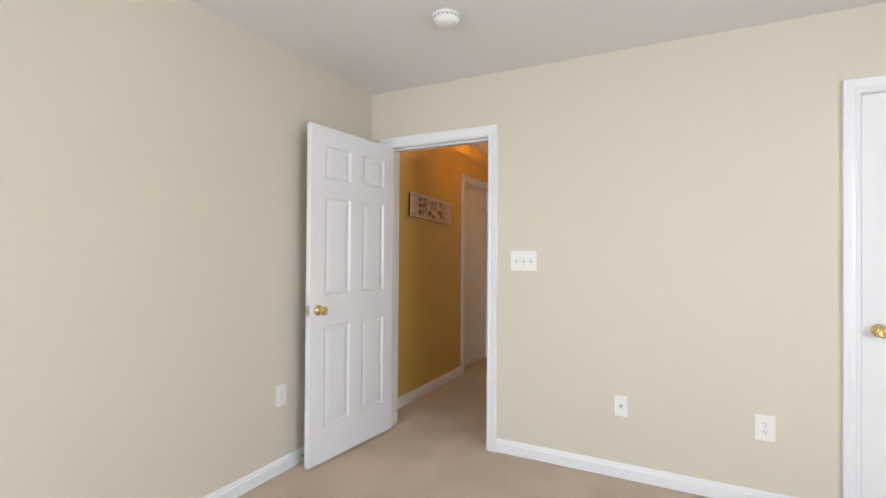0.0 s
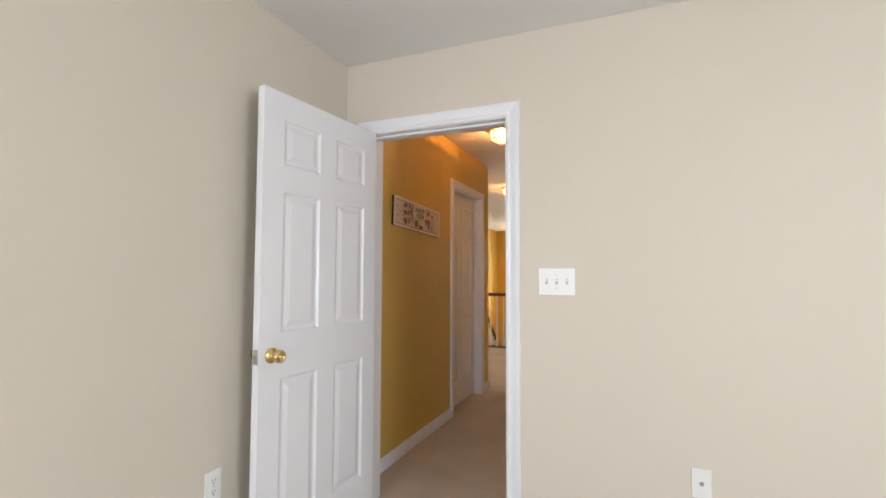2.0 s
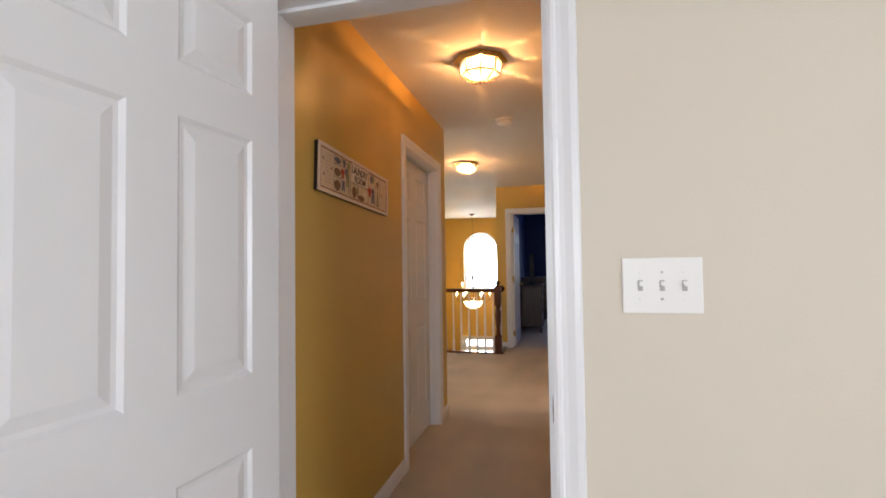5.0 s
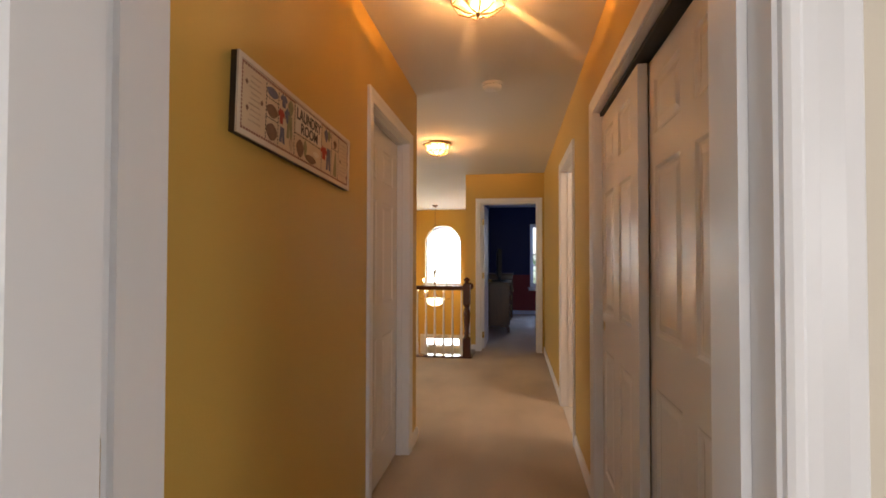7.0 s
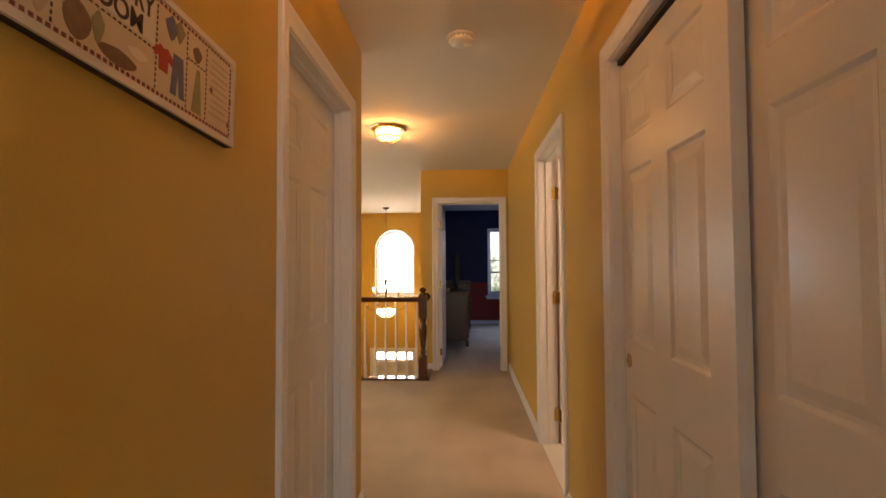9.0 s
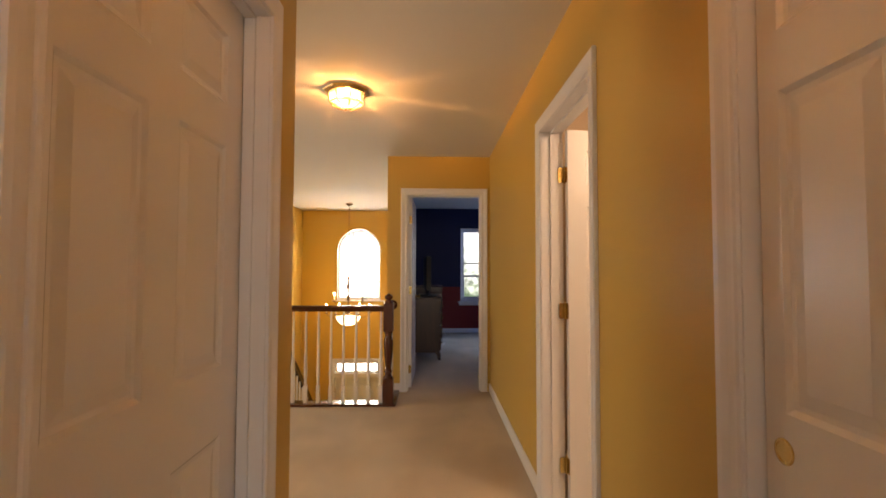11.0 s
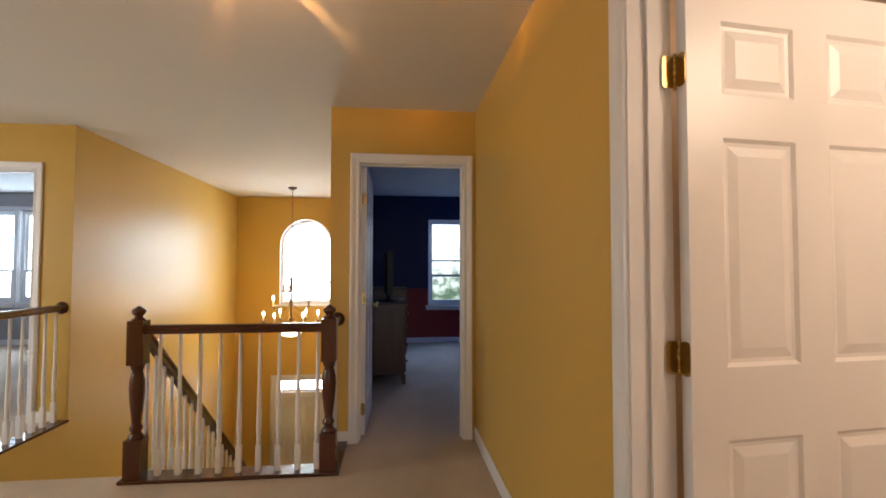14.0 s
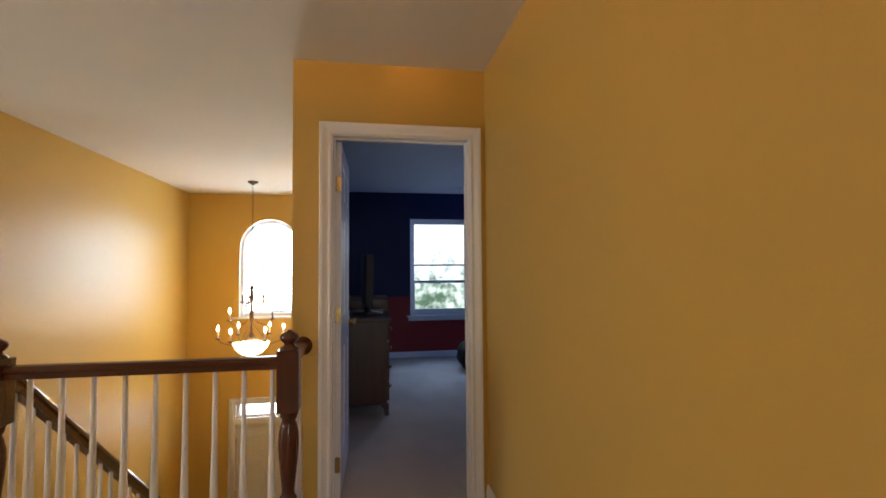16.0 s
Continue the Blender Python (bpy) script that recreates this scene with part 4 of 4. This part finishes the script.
for k in range(3):
    a = 2 * math.pi * k / 3
    part("hanger", tube(bmesh.new(), ((0.02 * math.cos(a), 0.02 * math.sin(a), 0.62), (0.20 * math.cos(a), 0.20 * math.sin(a), 0.385)), 0.003, 6), BRONZE, ch)

# ---- wall plates, detectors and small fittings ----


def screw(plate, x, z, mat, r=0.0028):
    part("screw", lathe(bmesh.new(), ((r, -0.0055), (r, -0.0068), (r * 0.5, -0.0072)), (x, 0, z), 10, "y"), mat, plate)


def wall_plate(name, label, category, m, w, h):
    """A plate whose own x runs along the wall, -y out of it, z up."""
    plate = thing(name, label, category, m)
    part("cover_plate", box(bmesh.new(), -w / 2, w / 2, -0.0058, -0.0003, -h / 2, h / 2, 0.0025), PLASTIC, plate)
    return plate


TOGGLE_SLOT = material("grey_toggle_slot", (0.42, 0.41, 0.39), 0.5)
sw = wall_plate("light_switch", "white three-gang toggle switch plate on beige wall", "light switch", pose(-0.674, YB, 1.226), 0.167, 0.125)
for x in (-0.046, 0, 0.046):
    bm = box(bmesh.new(), x - 0.0052, x + 0.0052, -0.0066, -0.005, -0.012, 0.012)
    part("slot", bm, TOGGLE_SLOT, sw, "grey toggle slot")
    tog = box(bmesh.new(), x - 0.004, x + 0.004, -0.017, -0.006, -0.001, 0.0095, 0.0015)
    part("toggle", tog, PLASTIC, sw)
    for z in (-0.030, 0.030):
        screw(sw, x, z, STEEL if x == 0 else PLASTIC)
jack = wall_plate("cable_jack", "white cable jack plate on beige wall", "wall plate", pose(-0.10, YB, 0.410), 0.072, 0.116)
part("connector", lathe(bmesh.new(), ((0.0085, -0.0055), (0.0085, -0.008), (0.0048, -0.008), (0.0048, -0.016), (0.002, -0.016)), (0, 0, 0), 12, "y"), STEEL, jack, "threaded steel connector")
for z in (-0.042, 0.042):
    screw(jack, 0, z, PLASTIC)


def outlet(label, m, w=0.086, h=0.128):
    o = wall_plate("power_outlet", label, "power outlet", m, w, h)
    for z in (-0.020, 0.020):
        r = part("receptacle", lathe(bmesh.new(), ((0.0172, -0.0050), (0.0172, -0.0072), (0.0165, -0.0078)), (0, 0, z), 20, "y"), PLASTIC, o)
        bm = box(bmesh.new(), -0.0078, -0.0052, -0.0082, -0.0076, z - 0.002, z + 0.008)
        box(bm, 0.0052, 0.0078, -0.0082, -0.0076, z - 0.002, z + 0.0065)
        lathe(bm, ((0.0028, -0.0076), (0.0028, -0.0082)), (0, 0, z - 0.009), 10, "y")
        part("slots", bm, SLOT, r, "dark plug slots")
    screw(o, 0, 0, STEEL)
    return o


outlet("white double power outlet on beige wall", pose(0.578, YB, 0.406))
outlet("white double power outlet beside the open door", pose(XL, 1.789, 0.447, 0, 0, 90), 0.074, 0.118)


def smoke_detector(x, y, label):
    sd = thing("smoke_detector", label, "smoke detector", pose(x, y, H), "smoke detectors")
    part("base", lathe(bmesh.new(), ((0.070, -0.001), (0.071, -0.012), (0.068, -0.014)), steps=36), PLASTIC, sd)
    part("housing", lathe(bmesh.new(), ((0.062, -0.013), (0.064, -0.024), (0.058, -0.036), (0.040, -0.043), (0.020, -0.046)), steps=36), PLASTIC, sd)
    bm = bmesh.new()
    for k in range(18):
        a = 2 * math.pi * k / 18
        c, s = math.cos(a), math.sin(a)
        tube(bm, ((0.0625 * c, 0.0625 * s, -0.016), (0.063 * c, 0.063 * s, -0.023)), 0.0022, 5)
    part("vents", bm, SLOT, sd, "dark vent slits")
    part("test_button", lathe(bmesh.new(), ((0.010, -0.044), (0.010, -0.048), (0.008, -0.049)), (0.018, 0, 0), 16), PLASTIC, sd)


smoke_detector(-0.831, 1.858, "white round smoke detector on the bedroom ceiling")
smoke_detector(-1.30, 5.224, "white round smoke detector on the hall ceiling")

stop = thing("door_stop", "steel spring door stop on the baseboard", "door stop", pose(XL + 0.013, 1.95, 0.045))
bm = bmesh.new()
tube(bm, [(0.004 + 0.06 * k / 96, 0.007 * math.cos(k * math.pi / 4), 0.007 * math.sin(k * math.pi / 4)) for k in range(97)], 0.0012, 5)
part("spring", bm, STEEL, stop)
part("foot", lathe(bmesh.new(), ((0.011, 0.0), (0.011, 0.004), (0.007, 0.006)), (0, 0, 0), 14, "x"), STEEL, stop)
part("tip", lathe(bmesh.new(), ((0.008, 0.062), (0.009, 0.066), (0.009, 0.074), (0.006, 0.077)), (0, 0, 0), 14, "x"), PLASTIC, stop, "white rubber tip")

strike = thing("strike_plate", "dark bronze strike plate in the bedroom door jamb", "strike plate", pose(-0.917, YB + 0.022, 0.93))
bm = bmesh.new()
box(bm, -0.0018, -0.0002, -0.016, 0.016, -0.029, 0.029, 0.0005)
part("plate", bm, BRONZE, strike)
part("latch_hole", box(bmesh.new(), -0.0022, -0.0017, -0.008, 0.008, -0.012, 0.012), SLOT, strike, "dark latch hole")

# track box coloured near black for the shade in the gap above the doors
track = bmesh.new()
box(track, -0.721, -0.633, 3.152, 4.624, 2.012, 2.029)
solid("sliding_door_track", track, SLOT, "metal sliding door track in the closet head, darkened for the gap's shade", "door track", "structure")

# ---- laundry sign ----
sign = thing("wall_sign", "long cream picture sign reading LAUNDRY ROOM with dark edges", "sign", Matrix.Translation((XL, 3.174, 1.586)) @ pose(0, 0, 0, -2.5) @ Matrix(((0, 0, 1, 0), (1, 0, 0, 0), (0, 1, 0, 0), (0, 0, 0, 1))))
SW, SH, ST = 0.770, 0.203, 0.020
CREAM = material("cream_print", (0.66, 0.54, 0.39), 0.7, vary=0.12, scale=14)
CREAMW = material("pale_sign_edge", (0.74, 0.67, 0.58), 0.6, vary=0.05, scale=20)
EBONY = material("dark_sign_edge", (0.025, 0.015, 0.012), 0.5)
INK = material("dark_print_ink", (0.05, 0.035, 0.03), 0.7)
BRICKRED = material("dark_red_print", (0.20, 0.05, 0.035), 0.7, vary=0.2, scale=60)
REDINK = material("red_print", (0.42, 0.05, 0.035), 0.7, vary=0.2, scale=60)
BLUEINK = material("slate_blue_print", (0.13, 0.13, 0.20), 0.7, vary=0.3, scale=60)
GREENINK = material("sage_print", (0.28, 0.27, 0.15), 0.7, vary=0.3, scale=60)
BROWNINK = material("brown_print", (0.20, 0.11, 0.065), 0.7, vary=0.35, scale=60)
part("board", box(bmesh.new(), 0, SW, 0, SH, 0.001, ST - 0.003), EBONY, sign, "dark painted board edge")
bm = bmesh.new()
for a, b, c, d in ((0, SW, 0, 0.013), (0, SW, SH - 0.013, SH), (0, 0.013, 0.013, SH - 0.013), (SW - 0.013, SW, 0.013, SH - 0.013)):
    box(bm, a, b, c, d, ST - 0.003, ST + 0.003)
part("rim", bm, CREAMW, sign, "pale raised rim")
part("print", box(bmesh.new(), 0.013, SW - 0.013, 0.013, SH - 0.013, ST - 0.003, ST), CREAM, sign, "cream printed face")


def dashes(bm, x0, y0, x1, y1, n, w):
    for k in range(n):
        a, b = (k + 0.1) / n, (k + 0.68) / n
        xa, xb, ya, yb = x0 + (x1 - x0) * a, x0 + (x1 - x0) * b, y0 + (y1 - y0) * a, y0 + (y1 - y0) * b
        if abs(x1 - x0) > abs(y1 - y0):
            box(bm, xa, xb, ya - w, ya + w, ST, ST + 0.0006)
        else:
            box(bm, xa - w, xa + w, ya, yb, ST, ST + 0.0006)


bm = bmesh.new()
dashes(bm, 0.018, 0.019, SW - 0.018, 0.019, 62, 0.0032)
dashes(bm, 0.018, SH - 0.019, SW - 0.018, SH - 0.019, 62, 0.0032)
dashes(bm, 0.019, 0.022, 0.019, SH - 0.022, 16, 0.0032)
dashes(bm, SW - 0.019, 0.022, SW - 0.019, SH - 0.022, 16, 0.0032)
part("border", bm, BRICKRED, sign, "dark red checked border")
for x in (0.134, 0.200, 0.298, 0.500, 0.588, 0.655):
    bm = bmesh.new()
    dashes(bm, x, 0.024, x, SH - 0.024, 15, 0.0016)
    part("divider", bm, INK, sign, "dark dotted dividing line")
for x0, x1, y in ((0.134, 0.200, 0.085), (0.134, 0.200, 0.140), (0.298, 0.500, 0.092), (0.588, 0.655, 0.125)):
    bm = bmesh.new()
    dashes(bm, x0, y, x1, y, max(5, int((x1 - x0) / 0.011)), 0.0016)
    part("divider", bm, INK, sign, "dark dotted dividing line")


def flat_shape(name, points, mat, label):
    bm = bmesh.new()
    a, b = [bm.verts.new((x, y, ST)) for x, y in points], [bm.verts.new((x, y, ST + 0.0007)) for x, y in points]
    bm.faces.new(b)
    for k in range(len(points)):
        bm.faces.new((a[k], a[(k + 1) % len(points)], b[(k + 1) % len(points)], b[k]))
    return part(name, bm, mat, sign, label)


def shirt(x, y, w, h):
    return [(x - 0.22 * w, y), (x + 0.22 * w, y), (x + 0.24 * w, y + 0.55 * h), (x + 0.42 * w, y + 0.42 * h), (x + 0.5 * w, y + 0.68 * h), (x + 0.18 * w, y + h), (x, y + 0.9 * h), (x - 0.18 * w, y + h), (x - 0.5 * w, y + 0.68 * h), (x - 0.42 * w, y + 0.42 * h), (x - 0.24 * w, y + 0.55 * h)]


def trousers(x, y, w, h):
    return [(x - 0.5 * w, y), (x - 0.12 * w, y), (x, y + 0.62 * h), (x + 0.12 * w, y), (x + 0.5 * w, y), (x + 0.34 * w, y + h), (x - 0.34 * w, y + h)]


def blob(x, y, w, h, wave=0.12, n=16):
    return [(x + 0.5 * w * (1 + wave * math.sin(3 * a)) * math.cos(a), y + 0.5 * h * (1 + wave * math.cos(4 * a)) * math.sin(a)) for a in [2 * math.pi * k / n for k in range(n)]]


flat_shape("printed_shirt", shirt(0.520, 0.064, 0.055, 0.046), REDINK, "red printed shirt")
flat_shape("printed_trousers", trousers(0.562, 0.034, 0.042, 0.078), BLUEINK, "blue printed trousers")
flat_shape("printed_shirt", shirt(0.217, 0.090, 0.036, 0.044), REDINK, "red printed shirt")
flat_shape("printed_shirt", shirt(0.230, 0.142, 0.040, 0.038), BLUEINK, "blue printed shirt")
flat_shape("printed_trousers", trousers(0.224, 0.036, 0.030, 0.046), BLUEINK, "blue printed trousers")
flat_shape("printed_dress", trousers(0.268, 0.060, 0.036, 0.07), GREENINK, "sage printed garment")
flat_shape("printed_dress", blob(0.272, 0.155, 0.030, 0.044), GREENINK, "sage printed garment")
flat_shape("printed_jar", blob(0.338, 0.052, 0.048, 0.054, 0.06), BROWNINK, "brown printed jar")
flat_shape("printed_bottle", blob(0.374, 0.062, 0.022, 0.046, 0.15), GREENINK, "sage printed bottle")
flat_shape("printed_basket", blob(0.415, 0.036, 0.080, 0.026, 0.05), BROWNINK, "brown printed basket")
flat_shape("printed_cloth", blob(0.456, 0.062, 0.046, 0.018, 0.1), CREAMW, "pale printed cloth")
flat_shape("printed_iron", blob(0.166, 0.050, 0.058, 0.046, 0.05), BROWNINK, "brown printed iron")
flat_shape("printed_basket", blob(0.166, 0.108, 0.060, 0.036, 0.05), BROWNINK, "brown printed basket")
flat_shape("printed_basket", blob(0.166, 0.160, 0.060, 0.028, 0.05), BLUEINK, "slate printed basket")
flat_shape("printed_board", [(0.606, 0.026), (0.640, 0.026), (0.632, 0.116), (0.622, 0.116)], GREENINK, "sage printed ironing board")
flat_shape("printed_iron", blob(0.622, 0.145, 0.030, 0.030), BROWNINK, "brown printed iron")
flat_shape("printed_spool", blob(0.540, 0.155, 0.034, 0.040, 0.2), BLUEINK, "blue printed spool")
for x, y in ((0.045, 0.075), (0.040, 0.140), (0.112, 0.110), (0.675, 0.095), (0.745, 0.045), (0.755, 0.10)):
    flat_shape("printed_star", blob(x, y, 0.012, 0.012, 0.3), BROWNINK, "brown printed star")
FAINT = material("faint_print", (0.52, 0.40, 0.28), 0.7, vary=0.2, scale=60)
for x0, x1 in ((0.052, 0.108), (0.668, 0.740)):
    for k in range(9):
        y = 0.045 + 0.0145 * k
        flat_shape("printed_line", [(x0 + 0.004 * (k % 3), y), (x1 - 0.006 * (k % 2), y), (x1 - 0.006 * (k % 2), y + 0.0035), (x0 + 0.004 * (k % 3), y + 0.0035)], FAINT, "faint printed line")
flat_shape("printed_cloth", blob(0.252, 0.125, 0.030, 0.040, 0.2), BLUEINK, "blue printed cloth")
flat_shape("printed_cloth", blob(0.280, 0.048, 0.026, 0.034, 0.2), FAINT, "faint printed cloth")
flat_shape("printed_cloth", blob(0.564, 0.160, 0.030, 0.036, 0.25), GREENINK, "sage printed cloth")
flat_shape("text_ground", [(0.304, 0.098), (0.494, 0.098), (0.494, 0.184), (0.304, 0.184)], CREAMW, "pale lettering ground")
for word, x, y, size in (("LAUNDRY", 0.309, 0.140, 0.050), ("ROOM", 0.338, 0.101, 0.046)):
    curve = bpy.data.curves.new("lettering", "FONT")
    curve.body, curve.size, curve.extrude, curve.offset = word, size, 0.0004, 0.0008
    t_ob = bpy.data.objects.new("lettering_curve", curve)
    scene.collection.objects.link(t_ob)
    bpy.context.view_layer.update()
    mesh = bpy.data.meshes.new_from_object(t_ob)
    bpy.data.objects.remove(t_ob)
    mesh.materials.clear()
    mesh.materials.append(INK)
    ob = new("lettering", mesh)
    ob.parent = sign
    width = max(v.co.x for v in mesh.vertices)
    ob.matrix_local = Matrix.Translation((x, y, ST + 0.0014)) @ Matrix.Diagonal(((0.180 if word == "LAUNDRY" else 0.125) / width, 1, 1, 1))
    tagged(ob, "dark hand-drawn lettering")

# ---- navy and red bedroom ----
dresser = thing("dresser", "brown wooden chest of drawers against the navy wall", "dresser", pose(-1.695, 10.16, 0))
DW, DL, DHH = 0.475, 1.0, 0.86
part("body", box(bmesh.new(), 0.0, DW - 0.02, 0.015, DL - 0.015, 0.10, DHH - 0.03, 0.004), BROWNW, dresser)
part("top", box(bmesh.new(), -0.004, DW + 0.015, 0.0, DL, DHH - 0.03, DHH, 0.008), BROWNW, dresser)
for y in (0.015, DL - 0.075):
    for x in (0.0, DW - 0.08):
        bm = bmesh.new()
        prof = [(0.0, 0.10), (0.0, 0.0), (0.035, 0.0), (0.045, 0.05), (0.06, 0.08), (0.075, 0.10)]
        a = [bm.verts.new((x + (px if x == 0 else 0.075 - px), y, pz)) for px, pz in prof]
        b = [bm.verts.new((x + (px if x == 0 else 0.075 - px), y + 0.06, pz)) for px, pz in prof]
        for k in range(len(prof)):
            bm.faces.new((a[k], a[(k + 1) % len(prof)], b[(k + 1) % len(prof)], b[k]))
        bm.faces.new(a[::-1])
        bm.faces.new(b)
        part("foot", bm, BROWNW, dresser)
for k in range(4):
    z = 0.125 + 0.178 * k
    dr = part("drawer", box(bmesh.new(), DW - 0.022, DW, 0.04, DL - 0.04, z, z + 0.165, 0.005), BROWNW, dresser)
    for y in (0.22, 0.78):
        part("knob", lathe(bmesh.new(), ((0.008, DW - 0.001), (0.007, DW + 0.012), (0.016, DW + 0.020), (0.014, DW + 0.028), (0.004, DW + 0.031)), (0, y, z + 0.083), 14, "x"), BRASS, dr, "brass knob")

tv = thing("television", "black flat-screen television standing on the dresser", "television", pose(-1.40, 10.68, 0.86, 0, 0, 4))
part("screen_housing", box(bmesh.new(), -0.055, 0.012, -0.40, 0.40, 0.09, 0.575, 0.006), BLACK, tv)
part("screen", box(bmesh.new(), 0.012, 0.014, -0.385, 0.385, 0.12, 0.56), material("dark_screen", (0.008, 0.008, 0.010), 0.3, spec=0.2), tv, "dark glossy screen")
part("stand", lathe(bmesh.new(), ((0.15, 0.001), (0.15, 0.008), (0.05, 0.018), (0.03, 0.03), (0.03, 0.10)), (-0.01, 0, 0), 28), BLACK, tv, "round black foot")
cab = thing("low_cabinet", "dark wooden cabinet beyond the dresser", "cabinet", pose(-1.69, 11.60, 0))
part("body", box(bmesh.new(), 0, 0.50, 0.0, 0.7, 0.06, 0.93, 0.005), BROWNW, cab)
part("top", box(bmesh.new(), -0.004, 0.525, -0.015, 0.715, 0.93, 0.955, 0.006), BROWNW, cab)
part("plinth", box(bmesh.new(), 0.0, 0.47, 0.02, 0.68, 0, 0.06), BROWNW, cab)
for y in (0.01, 0.355):
    d = part("door", box(bmesh.new(), 0.50, 0.518, y + 0.005, y + 0.335, 0.08, 0.92, 0.004), BROWNW, cab)
    part("knob", lathe(bmesh.new(), ((0.006, 0.518), (0.006, 0.53), (0.013, 0.536), (0.004, 0.545)), (0, y + (0.30 if y < 0.1 else 0.04), 0.6), 12, "x"), BRASS, d)

bag = thing("bag", "black soft bag on the carpet", "bag", pose(-0.02, 11.9, 0))
bm = bmesh.new()
bmesh.ops.create_icosphere(bm, subdivisions=4, radius=1)
for v in bm.verts:
    n = noise.noise(v.co * 2.3) * 0.10 + noise.noise(v.co * 6.0) * 0.03
    p = v.co * (1 + n)
    v.co = (p.x * 0.24, p.y * 0.32, max(0.004, 0.19 + p.z * 0.22))
for f in bm.faces:
    f.smooth = True
part("body", bm, material("black_fabric", (0.012, 0.012, 0.014), 0.8, vary=0.3, scale=30, bump=0.4, bump_scale=200), bag)
part("strap", tube(bmesh.new(), [(0.15 * math.cos(a), -0.05, 0.36 + 0.12 * math.sin(a)) for a in [math.pi * k / 12 for k in range(13)]], 0.012, 8), BLACK, bag)

vent = thing("ceiling_vent", "white ceiling air vent with slats", "vent", pose(-0.02, 12.36, H))
bm = bmesh.new()
for a, b, c, d in ((-0.16, 0.16, -0.08, -0.06), (-0.16, 0.16, 0.06, 0.08), (-0.16, -0.14, -0.06, 0.06), (0.14, 0.16, -0.06, 0.06)):
    box(bm, a, b, c, d, -0.012, -0.001, 0.002)
part("frame", bm, PLASTIC, vent)
for k in range(7):
    sl = part("slat", box(bmesh.new(), -0.14, 0.14, -0.006, 0.006, -0.0012, 0.0012), PLASTIC, vent)
    sl.matrix_local = pose(0, -0.05 + 0.0166 * k, -0.008, 40)
